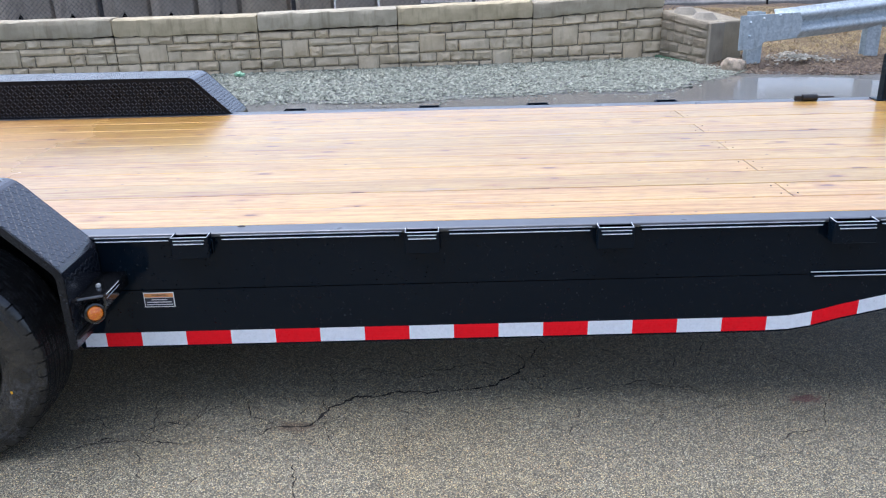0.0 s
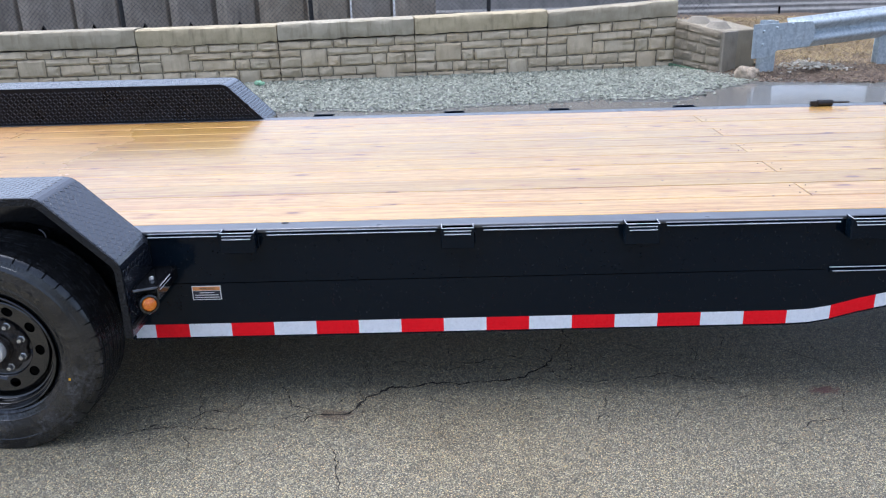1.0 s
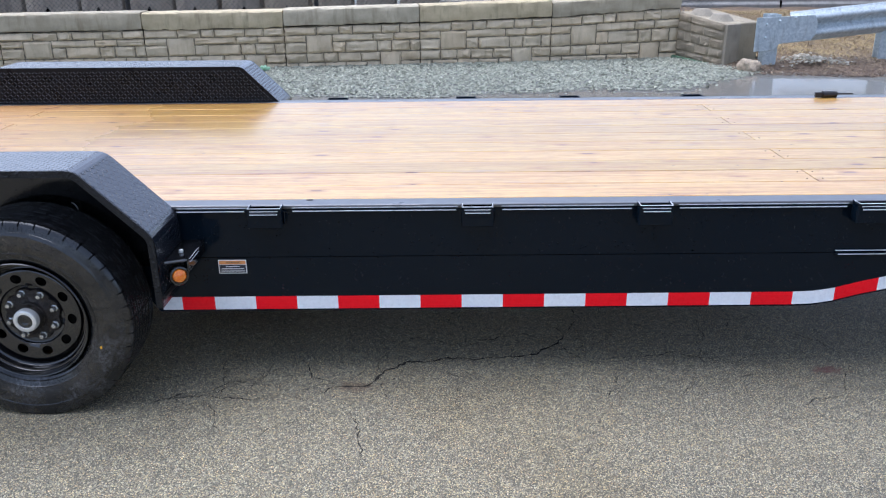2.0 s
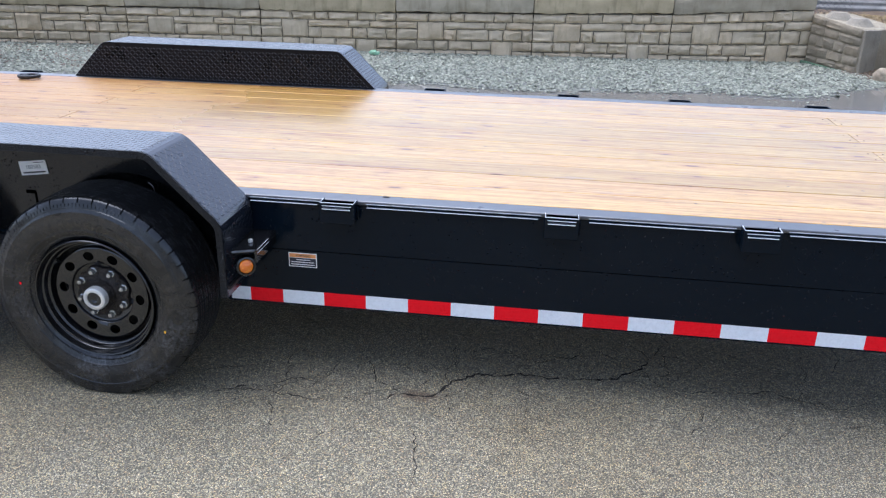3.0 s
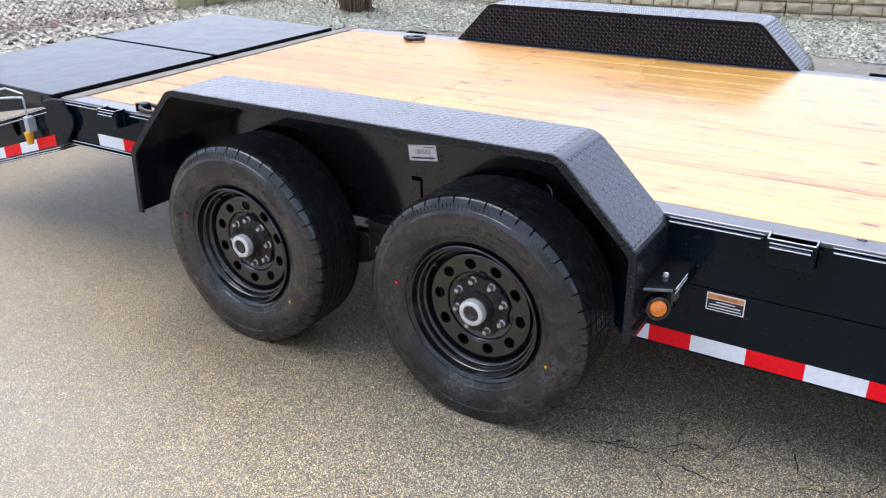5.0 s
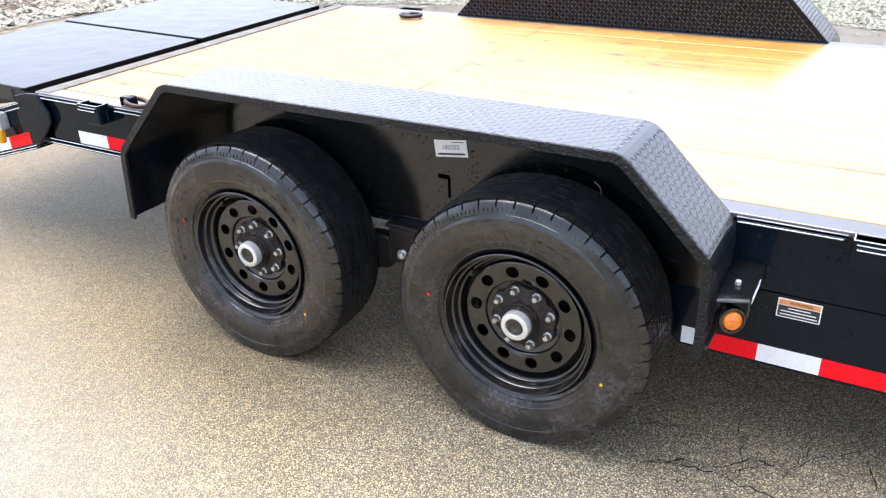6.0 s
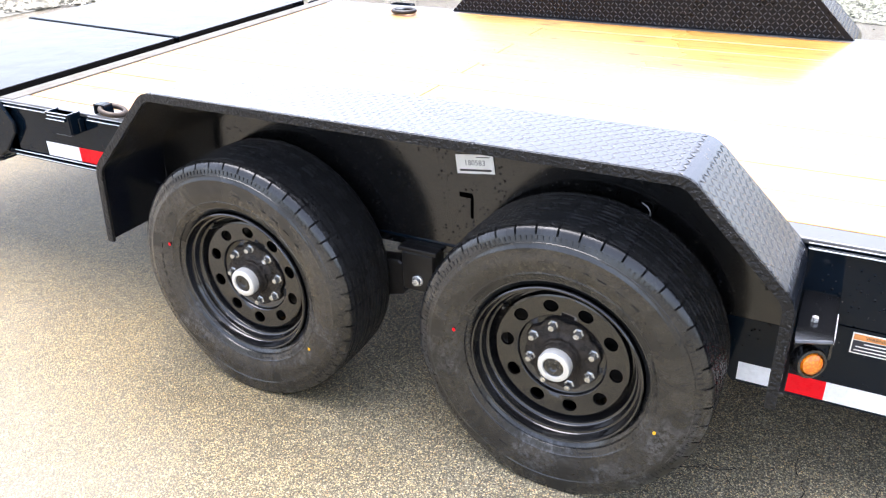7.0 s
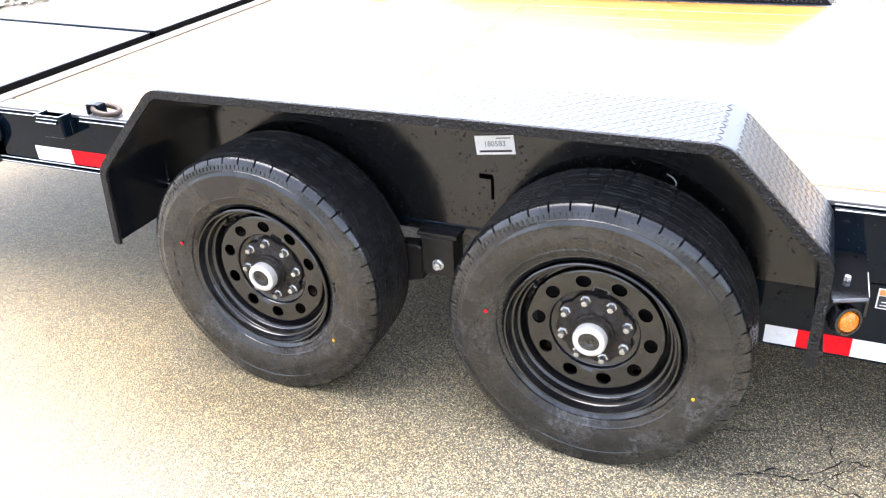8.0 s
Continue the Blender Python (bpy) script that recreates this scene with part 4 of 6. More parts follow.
def rim_bm():
    """Steel rim with a dished disc and ten round hand holes."""
    bm = bmesh.new()
    lathe(bm, [(0.203, 0.09), (0.2105, -0.090), (0.2145, -0.104), (0.2140, -0.1085), (0.2115, -0.1110), (0.2080, -0.1095), (0.2055, -0.1030), (0.2035, -0.0900), (0.2005, -0.0860), (0.1960, -0.0850), (0.1935, -0.0800), (0.1920, -0.0700), (0.1885, -0.0660), (0.1850, -0.0650), (0.1825, -0.0600), (0.1805, -0.0480), (0.1760, -0.0430), (0.1730, -0.0440), (0.1715, -0.0530), (0.1690, -0.0590), (0.1650, -0.0605)], 72)
    # disc with holes
    n, q, rh = 10, 16, 0.0178
    rc, r0, r1 = 0.1385, 0.114, 0.165

    def depth(r):
        return -0.0605 + 0.004 * min(1, max(0, (r1 - r) / (r1 - r0)))

    half = math.pi / n
    for k in range(n):
        a0 = 2 * math.pi * k / n
        cx = rc
        outer, inner, back = [], [], []
        for j in range(q):
            t = 2 * math.pi * j / q
            dx, dy = math.cos(t), math.sin(t)
            best = 9
            for lim in range(1, 80):
                d = lim * 0.001
                px, py = cx + dx * d, dy * d
                rr, aa = math.hypot(px, py), math.atan2(py, px)
                if rr > r1 or rr < r0 or abs(aa) > half:
                    best = d
                    break
            px, py = cx + dx * best, dy * best
            rr, aa = min(r1, max(r0, math.hypot(px, py))), max(-half, min(half, math.atan2(py, px)))
            if j in (3, 13):
                rr, aa = r1, half * (1 if j == 3 else -1)
            if j in (6, 10):
                rr, aa = r0, half * (1 if j == 6 else -1)
            outer.append(bm.verts.new((rr * math.cos(aa + a0), depth(rr), rr * math.sin(aa + a0))))
            hx, hy = cx + dx * rh * 0.95, dy * rh * 1.08
            rr, aa = math.hypot(hx, hy), math.atan2(hy, hx)
            inner.append(bm.verts.new((rr * math.cos(aa + a0), depth(rr), rr * math.sin(aa + a0))))
            back.append(bm.verts.new((rr * math.cos(aa + a0), depth(rr) + 0.008, rr * math.sin(aa + a0))))
        for j in range(q):
            i = (j + 1) % q
            bm.faces.new((outer[j], outer[i], inner[i], inner[j]))
            bm.faces.new((inner[j], inner[i], back[i], back[j]))
    lathe(bm, [(0.114, -0.0565), (0.1115, -0.0545), (0.1095, -0.0475), (0.1050, -0.0450), (0.062, -0.0450), (0.058, -0.042)], 64)
    bmesh.ops.remove_doubles(bm, verts=bm.verts, dist=0.0004)
    return bm


TYRE = tyre_mesh()
RIM_ME = mesh_of(rim_bm(), "rim", RIM, True)
bm = bmesh.new()
lathe(bm, [(0.0005, -0.02), (0.155, -0.02), (0.160, 0.0), (0.160, 0.085), (0.0005, 0.085)], 40)
DRUM = mesh_of(bm, "brake_drum", STEEL, True)
bm = bmesh.new()
lathe(bm, [(0.098, -0.0445), (0.097, -0.0500), (0.070, -0.0510), (0.060, -0.0530), (0.052, -0.0590), (0.0505, -0.0680), (0.0475, -0.0700), (0.0470, -0.0800), (0.043, -0.086), (0.0005, -0.086)], 48, False, lambda i, j, r, y: (r * (1 - 0.09 * max(0.0, math.cos(8 * 2 * math.pi * i / 48))) if j < 2 else r * (1 + 0.02 * math.sin(i * 1.7 + j)), y))
HUB = mesh_of(bm, "hub", HUBS, True)
bm = bmesh.new()
lathe(bm, [(0.0405, -0.084), (0.0415, -0.101), (0.039, -0.108), (0.033, -0.111), (0.0265, -0.110), (0.0255, -0.106)], 32)
CAPR = mesh_of(bm, "grease_cap", BRIGHT, True)
bm = bmesh.new()
lathe(bm, [(0.0256, -0.1055), (0.018, -0.1075), (0.012, -0.1065), (0.009, -0.1035), (0.0005, -0.103)], 24)
PLUG = mesh_of(bm, "rubber_plug", RUBBER, True)
bm = bmesh.new()
lathe(bm, [(0.0005, -0.048), (0.0135, -0.048), (0.0135, -0.052), (0.0098, -0.054), (0.0094, -0.066), (0.0075, -0.0695), (0.0005, -0.070)], 6)
NUT = mesh_of(bm, "lug_nut", NUTS)
bm = bmesh.new()
tube(bm, [(0, -0.055, 0), (0, -0.078, 0.004)], [0.005, 0.004], 8)
VALVE = mesh_of(bm, "valve_stem", RUBBER)


def arc_bars(spans, r0, r1, y, drop=0.0, vary=False):
    """Moulded sidewall lettering too worn to read, as plain raised bars."""
    verts, faces = [], []
    for n, (a0, a1) in enumerate(spans):
        k = len(verts)
        cut = (r1 - r0) * 0.35 * (n * 0.618 % 1.0) if vary else 0.0
        ra, rb = (r0 + cut, r1) if n % 3 else (r0, r1 - cut)
        for a in (a0, a1):
            for r in (ra, rb):
                for dy in (0.0, -0.0024):
                    verts.append((r * math.cos(a), y + dy + (drop if r == rb else 0.0), r * math.sin(a)))
        faces += [(k, k + 2, k + 3, k + 1), (k + 4, k + 5, k + 7, k + 6), (k + 1, k + 3, k + 7, k + 5), (k, k + 1, k + 5, k + 4), (k + 2, k + 6, k + 7, k + 3)]
    me = bpy.data.meshes.new("sidewall_moulding")
    me.from_pydata(verts, [], faces)
    me.materials.append(RUBBER)
    return me


def moulding(seed, groups, r0, r1, y, drop):
    """Rows of worn moulded characters: start, count, pitch."""
    rng = random.Random(seed)
    spans = []
    for start, count, step in groups:
        a = start
        for k in range(count):
            spans.append((a, a + step * rng.uniform(0.35, 0.75)))
            a += step * (1.0 if rng.random() < 0.85 else 1.7)
    return arc_bars(spans, r0, r1, y, drop, True)


MARKS = moulding(3, ((0.95, 6, 0.15), (2.75, 8, 0.115), (-1.95, 5, 0.15)), 0.2815, 0.2850, -0.1236, -0.0004)
SMALL_MARKS = moulding(8, ((-0.75, 9, 0.05), (-1.35, 8, 0.045), (2.45, 5, 0.04), (0.1, 7, 0.045)), 0.2400, 0.2424, -0.1122, -0.0010)
RIBS = arc_bars([(2 * math.pi * k / 160, 2 * math.pi * (k + 0.42) / 160) for k in range(160)], 0.3350, 0.3445, -0.1168, 0.0032)
RIBS.name = "shoulder_ribbing"


def wheel(x, y, turn, outer=1, dots=(-0.36, 2.97)):
    """outer 1: faces the near side; -1: the far side."""
    m = Matrix.Translation(Vector((x, y, wheel_z(x))) - Vector((-0.6, 3.5, 0))) @ Matrix.Rotation(0 if outer == 1 else math.pi, 4, "Z")
    w = place("wheel", RIM_ME, trailer, "black steel wheel with ten hand holes and a wet tyre", m @ Matrix.Rotation(turn, 4, "Y"))
    level = Matrix.Rotation(-turn, 4, "Y")
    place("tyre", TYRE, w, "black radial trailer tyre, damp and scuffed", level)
    for name, me, lab in (("brake_drum", DRUM, ""), ("hub", HUB, "black hub"), ("grease_cap", CAPR, "bright zinc grease cap"), ("rubber_plug", PLUG, "")):
        place(name, me, w, lab, Matrix())
    place("sidewall_moulding", MARKS, w, "", Matrix())["kind"] = "stuff"
    place("sidewall_moulding", SMALL_MARKS, w, "", Matrix())["kind"] = "stuff"
    place("shoulder_ribbing", RIBS, w, "", Matrix())["kind"] = "stuff"
    for k in range(8):
        a = 2 * math.pi * (k + 0.5) / 8
        place("lug_nut", NUT, w, "", Matrix.Translation((0.0825 * math.cos(a), 0, 0.0825 * math.sin(a))))
    place("valve_stem", VALVE, w, "", Matrix.Translation((0.178 * math.cos(2.6), 0.0, 0.178 * math.sin(2.6))))
    for ang, rad, mt in ((dots[0], 0.268, YELLOW), (dots[1], 0.258, RED)):
        bm = bmesh.new()
        bmesh.ops.create_uvsphere(bm, u_segments=8, v_segments=5, radius=1, matrix=Matrix.LocRotScale((rad * math.cos(ang), -0.1212, rad * math.sin(ang)), None, (0.0045, 0.0012, 0.0055)))
        part("paint_dot", bm, mt, w, "", level)
    return w


wheel(WX[0], WY, 0.10)
wheel(WX[1], WY, 0.32, 1, (-0.60, 2.83))
wheel(WX[0], NEAR + FAR - WY - 0.015, 0.5, -1)
wheel(WX[1], NEAR + FAR - WY - 0.015, 0.9, -1)

# running gear
for x in WX:
    bm = tube(bmesh.new(), [(x, 2.44, wheel_z(x)), (x, 4.56, wheel_z(x))], 0.038, 16)
    part("axle", bm, STEEL, trailer, "black tube axle")
    for y in (2.58, 4.42):
        bm = bmesh.new()
        for k in range(4):
            L = 0.34 - 0.06 * k
            pts = [(x + L * t, wheel_z(x) + 0.06 + 0.011 * k + 0.05 * t * t) for t in (-1, -0.5, 0, 0.5, 1)]
            strip(bm, pts, y - 0.022, y + 0.022, 0.008)
        part("leaf_spring", bm, STEEL, trailer)
for y in (2.47, 4.47):
    bm = bmesh.new()
    box(bm, -2.175, -2.075, y - 0.012, y + 0.055, 0.335, 0.455, 0.004)
    box(bm, -2.185, -2.065, y - 0.014, y + 0.06, 0.4555, 0.468, 0.002)
    hanger = part("spring_hanger", bm, STEEL, trailer, "black steel spring hanger")
    bm = prism(bmesh.new(), [(-2.29, 0.395), (-2.26, 0.415), (-2.19, 0.42), (-2.177, 0.41), (-2.177, 0.31), (-2.25, 0.29), (-2.30, 0.33)], y - 0.008, y + 0.04, "y", 0.004)
    part("equaliser", bm, STEEL, hanger)
    bm = bmesh.new()
    lathe(bm, [(0.0005, 0.0), (0.017, 0.0), (0.017, -0.004), (0.012, -0.006), (0.011, -0.016), (0.0005, -0.017)], 12)
    bmesh.ops.translate(bm, verts=bm.verts, vec=(-2.125, y - 0.0125, 0.372))
    part("pivot_bolt", bm, CHROME, hanger, "zinc pivot bolt")

# tie-down rings
bm = bmesh.new()
strip(bm, [(-3.352, 0.688), (-3.350, 0.722), (-3.318, 0.724), (-3.300, 0.722), (-3.298, 0.688)], 2.498, 2.532, 0.007)
clip = part("ring_clip", bm, BLACK, trailer, "folded black steel ring clip")
ring_path = [(-3.318 + 0.036 + 0.042 * math.cos(a), 2.515 + 0.034 * math.sin(a), 0.704 - 0.008 * math.cos(a)) for a in [2 * math.pi * k / 24 for k in range(24)]]
part("tie_ring", tube(bmesh.new(), ring_path, 0.009, 10, True), RUSTY, clip, "brown rusted steel ring", smooth=True)
bm = boxed(-3.262, -3.215, 4.29, 4.33, DECK - 0.001, 0.712, 0.006, seg=2)
clip = part("ring_clip", bm, BLACK, trailer)
ring_path = [(-3.215 + 0.058 * math.cos(a), 4.31 + 0.045 * math.sin(a), 0.702) for a in [2 * math.pi * k / 24 for k in range(24)]]
part("tie_ring", tube(bmesh.new(), ring_path, 0.010, 10, True), STEEL, clip, "black steel ring", smooth=True)


def drops(name, spots, parent, rng, size):
    """Small beads of rain standing on wet steel: centre, outward normal."""
    verts, faces = [], []
    for c, n in spots:
        r = size * rng.choice((0.5, 0.7, 1.0, 1.0, 1.5))
        q = n.to_track_quat("Z", "Y")
        k = len(verts)
        for z, w in ((-0.15, 1.0), (0.35, 0.88), (0.62, 0.5)):
            for i in range(6):
                a = math.pi * i / 3
                verts.append(tuple(c + q @ Vector((r * w * math.cos(a), r * w * math.sin(a), r * z))))
        verts.append(tuple(c + q @ Vector((0, 0, r * 0.72))))
        for ring in (0, 6):
            for i in range(6):
                j = (i + 1) % 6
                faces.append((k + ring + i, k + ring + j, k + ring + 6 + j, k + ring + 6 + i))
        for i in range(6):
            faces.append((k + 12 + i, k + 12 + (i + 1) % 6, k + 18))
        faces.append(tuple(k + 5 - i for i in range(6)))
    ob = stuff(name, verts, faces, DROP, parent, "clear beads of rain")
    for p in ob.data.polygons:
        p.use_smooth = True
    return ob


rng = random.Random(71)
out_y = Vector((0, -1, 0))
spots = []
for k in range(420):
    x, z = rng.uniform(-1.1, 1.6), 0.30 + 0.34 * rng.random()
    if noise.noise(Vector((x * 3, z * 5, 0))) > -0.05 and z > 0.345:
        spots.append((Vector((x, NEAR - (0.0002 if z > 0.489 else 0.0017), z)), out_y))
drops("rain_beading", spots, near_rail, rng, 0.0014)
spots = []
for (x0, z0), (x1, z1) in zip(OUTLINE, OUTLINE[1:]):
    n = int(math.hypot(x1 - x0, z1 - z0) / 0.0095)
    ux, uz = (x1 - x0) / math.hypot(x1 - x0, z1 - z0), (z1 - z0) / math.hypot(x1 - x0, z1 - z0)
    for k in range(n):
        t, d = rng.uniform(0.12, 0.88), rng.choice((0.004, 0.009, 0.014, 0.018))
        spots.append((Vector((x0 + (x1 - x0) * t + uz * d, 2.2318, z0 + (z1 - z0) * t - ux * d)), out_y))
for k in range(520):
    spots.append((Vector((rng.uniform(-2.4, -1.65), 2.4898, 0.46 + 0.30 * rng.random() ** 1.6)), out_y))
for k in range(420):
    spots.append((Vector((rng.uniform(-2.78, -1.42), rng.uniform(2.245, 2.48), 0.8862)), Vector((0, 0, 1))))
drops("rain_beading", spots, near_fender, rng, 0.0012)

# ratchet latch and post on the far side towards the front
bm = bmesh.new()
tube(bm, [(1.955, 4.435, 0.704), (2.035, 4.435, 0.704)], 0.018, 12)
latch = part("ratchet_latch", bm, STEEL, trailer, "black ratchet latch lying on the deck edge")
part("latch_rod", tube(bmesh.new(), [(2.035, 4.435, 0.706), (2.13, 4.435, 0.706)], 0.005, 8), STEEL, latch)
part("latch_lug", boxed(1.915, 1.955, 4.425, 4.447, 0.688, 0.716, 0.003), STEEL, latch)
bm = bmesh.new()
box(bm, 2.375, 2.435, 4.395, 4.455, DECK + 0.002, 0.93, 0.006, 2)
box(bm, 2.34, 2.47, 4.38, 4.468, DECK, DECK + 0.008, 0.002)
part("front_post", bm, BLACK, trailer, "black square steel post on a base plate")

# dovetail and flip-over ramps at the rear
HX, SLOPE = -3.86, 0.285


def tail_z(x, z):
    return z + (x - HX) * SLOPE


for yn, s in ((NEAR, 1), (FAR, -1)):
    bm = bmesh.new()
    ya, yb = sorted((yn, yn + s * 0.012))
    x0, x1 = -5.25, HX + 0.07
    prism(bm, [(x0, tail_z(x0, 0.475)), (x1, tail_z(x1, 0.475)), (x1, tail_z(x1, 0.650)), (x0, tail_z(x0, 0.650))], ya, yb)
    for d0, d1, out in ((0.650, 0.660, 0.008), (0.632, 0.641, 0.013), (0.455, 0.464, 0.013), (0.4655, 0.4745, 0.008)):
        ya, yb = sorted((yn - s * out, yn + s * 0.06 if d1 != 0.641 else yn + s * 0.002))
        prism(bm, [(x0, tail_z(x0, d0)), (HX - 0.03, tail_z(HX - 0.03, d0)), (HX - 0.03, tail_z(HX - 0.03, d1)), (x0, tail_z(x0, d1))], ya, yb, "y", 0.003)
    tail = part("dovetail_rail", bm, BLACK, trailer, "black sloping tail rail")
    if s == 1:
        for z, out in ((0.656, 0.008), (0.6375, 0.013), (0.4705, 0.008), (0.460, 0.013)):
            edge_line(x0, HX - 0.06, tail_z(x0, z), NEAR - out, tail, SLOPE)
    bm = prism(bmesh.new(), [(-3.955, 0.664), (-3.89, 0.680), (-3.813, 0.684), (-3.758, 0.611), (-3.762, 0.574), (-3.833, 0.497), (-3.88, 0.470), (-3.905, 0.482)], *sorted((yn - s * 0.026, yn - s * 0.012)), "y", 0.004)
    part("hinge_gusset", bm, BLACK, tail, "black hinge gusset plate")
    if s == 1:
        for k in range(7):
            a, b = -3.965 - k * 0.146, -3.965 - (k + 1) * 0.146
            a = a if k else -3.958
            tape(b, a, tail_z(b, 0.480), tail_z(a, 0.480), "rw"[k % 2], NEAR - 0.0012, 0.052, tail)
        bm = bmesh.new()
        bmesh.ops.create_uvsphere(bm, u_segments=14, v_segments=8, radius=1, matrix=Matrix.LocRotScale((-4.25, NEAR, 0.50), None, (0.028, 0.006, 0.045)))
        part("rail_hole", bm, VOID, tail, smooth=True)
        # spring pin with a yellow end
        px, py = -4.09, NEAR - 0.03
        bm = tube(bmesh.new(), [(px - 0.20, py - 0.02, 0.672), (px - 0.12, py - 0.045, 0.655), (px - 0.03, py - 0.03, 0.665), (px - 0.005, py, 0.662), (px, py, 0.645), (px, py, 0.575)], 0.0055, 8)
        tube(bm, [(px - 0.20, py - 0.02, 0.672), (px - 0.16, py + 0.02, 0.683), (px - 0.03, py + 0.02, 0.672)], 0.0045, 8)
        pin = part("spring_pin", bm, GALV, tail, "zinc spring pin with a yellow grip", smooth=True)
        part("pin_sleeve", boxed(px - 0.016, px + 0.016, py - 0.014, NEAR - 0.002, 0.505, 0.575, 0.004, seg=2), GALV, pin)
        bm = bmesh.new()
        bmesh.ops.create_cone(bm, cap_ends=True, segments=14, radius1=0.014, radius2=0.020, depth=0.055, matrix=Matrix.Translation((px - 0.004, py - 0.01, 0.478)))
        part("pin_grip", bm, YELLOW, pin, "yellow grip")


def ramp(y0, y1):
    xf, xr = -3.940, -4.945
    bm = prism(bmesh.new(), [(xf, 0.612), (xf, 0.684), (xr, 0.703), (xr, 0.688), (xr + 0.02, 0.670)], y0 + 0.01, y1 - 0.01)
    bmesh.ops.bevel(bm, geom=list(bm.edges), offset=0.002, segments=1, affect="EDGES")
    body = part("ramp", bm, RAMP, trailer, "black steel flip-over ramp, wet and shiny")
    part("ramp_edge", tube(bmesh.new(), [(xr, y0 + 0.004, 0.699), (xf, y0 + 0.004, 0.681)], 0.006, 8), BLACK, body)
    part("ramp_side", prism(bmesh.new(), [(xf - 0.02, 0.664), (xr, 0.683), (xr, 0.44), (xf - 0.02, 0.63)], y0 + 0.012, y0 + 0.02), BLACK, body)
    return body


ramp(2.505, 3.478)
ramp(3.490, 4.470)
part("tail_beam", boxed(-3.96, -3.81, NEAR + 0.014, FAR - 0.014, 0.52, 0.60, 0.004), BLACK, trailer)

# ---- the wall behind the gravel ----
WALL0, WDIR = Vector((-4.215, 10.708, 0)), Vector((0.99376, 0.11159, 0))
WOUT = Vector((WDIR.y, -WDIR.x, 0))
BLOCK = 1.83


def cap_line(s):
    """Underside of the cap along the wall."""
    knots = ((-6.0, 0.455), (0.0, 0.472), (1.83, 0.478), (3.66, 0.505), (5.49, 0.545), (7.35, 0.650))
    for (a, za), (b, zb) in zip(knots, knots[1:]):
        if s <= b:
            return za + (zb - za) * (s - a) / (b - a)
    return knots[-1][1]


def course_plan():
    """The mould's stones: left, right, top and bottom as shares of a block."""
    v = (0.0, 0.185, 0.345, 0.59, 0.80, 1.0)
    rows = (
        ((0.0, 0.235, 0.40, 0.50, 0.715, 0.85, 1.0), 0, 1),
        ((0.0, 0.155), 1, 2), ((0.155, 0.35), 1, 3), ((0.35, 0.65, 0.805, 1.0), 1, 2),
        ((0.0, 0.155), 2, 3), ((0.35, 0.445, 0.68, 0.785, 0.925, 1.0), 2, 3),
        ((0.0, 0.155, 0.28, 0.385, 0.555, 0.70), 3, 4), ((0.70, 0.855), 3, 5), ((0.855, 1.0), 3, 4),
        ((0.0, 0.09, 0.285, 0.44, 0.60, 0.70), 4, 5), ((0.855, 1.0), 4, 5),
    )
    for cuts, a, b in rows:
        for u0, u1 in zip(cuts, cuts[1:]):
            yield u0, u1, v[a], v[b]


def rough_stone(bm, corners, out, depth, rng):
    """A raised cast stone: four base corners, an inset bulged front."""
    a, b, c, d = corners
    wide, tall = (b - a).length, (d - a).length
    nu, nv = (6 if wide > 0.16 else 4), (5 if tall > 0.12 else 4)
    tilt = (rng.uniform(-0.25, 0.25), rng.uniform(-0.35, 0.2))
    grid = {}
    for i in range(nu + 1):
        for j in range(nv + 1):
            u, v = i / nu, j / nv
            edge = i in (0, nu) or j in (0, nv)
            # the chiselled face starts close behind the joint
            u = 0.026 / wide if i == 1 else 1 - 0.026 / wide if i == nu - 1 else u
            v = 0.022 / tall if j == 1 else 1 - 0.022 / tall if j == nv - 1 else v
            p = a + (b - a) * u + (d - a) * v
            if edge:
                k = rng.uniform(0.0, 0.15)
                p += (b - a).normalized() * rng.uniform(-0.006, 0.006) + Vector((0, 0, rng.uniform(-0.006, 0.006)))
            else:
                k = rng.uniform(0.45, 1.35) + tilt[0] * (u - 0.5) * 2 + tilt[1] * (v - 0.5) * 2
            grid[i, j] = bm.verts.new(p + out * depth * k)
    for i in range(nu):
        for j in range(nv):
            bm.faces.new((grid[i, j], grid[i + 1, j], grid[i + 1, j + 1], grid[i, j + 1]))


def clad(parent, origin, along, out, s0, s1, low, high, seed, first=0.0, last=1.0, material=STONE):
    """Covers one block's face with the mould's stones."""
    rng = random.Random(seed)
    up = Vector((0, 0, 1))
    for u0, u1, v0, v1 in course_plan():
        if u1 <= first + 0.01 or u0 >= last - 0.01:
            continue
        u0, u1 = max(u0, first), min(u1, last)
        sa, sb = s0 + (s1 - s0) * u0 + 0.006, s0 + (s1 - s0) * u1 - 0.006

        def at(s, v, g):
            lo, hi = low(s), high(s)
            return origin + along * s + up * (hi + (lo - hi) * v + g)
        corners = [at(sa, v1, 0.006), at(sb, v1, 0.006), at(sb, v0, -0.006), at(sa, v0, -0.006)]
        bm = bmesh.new()
        rough_stone(bm, corners, out, rng.uniform(0.024, 0.040), rng)
        part("stone", bm, material, parent, smooth=True)


def low(s):
    return -0.115


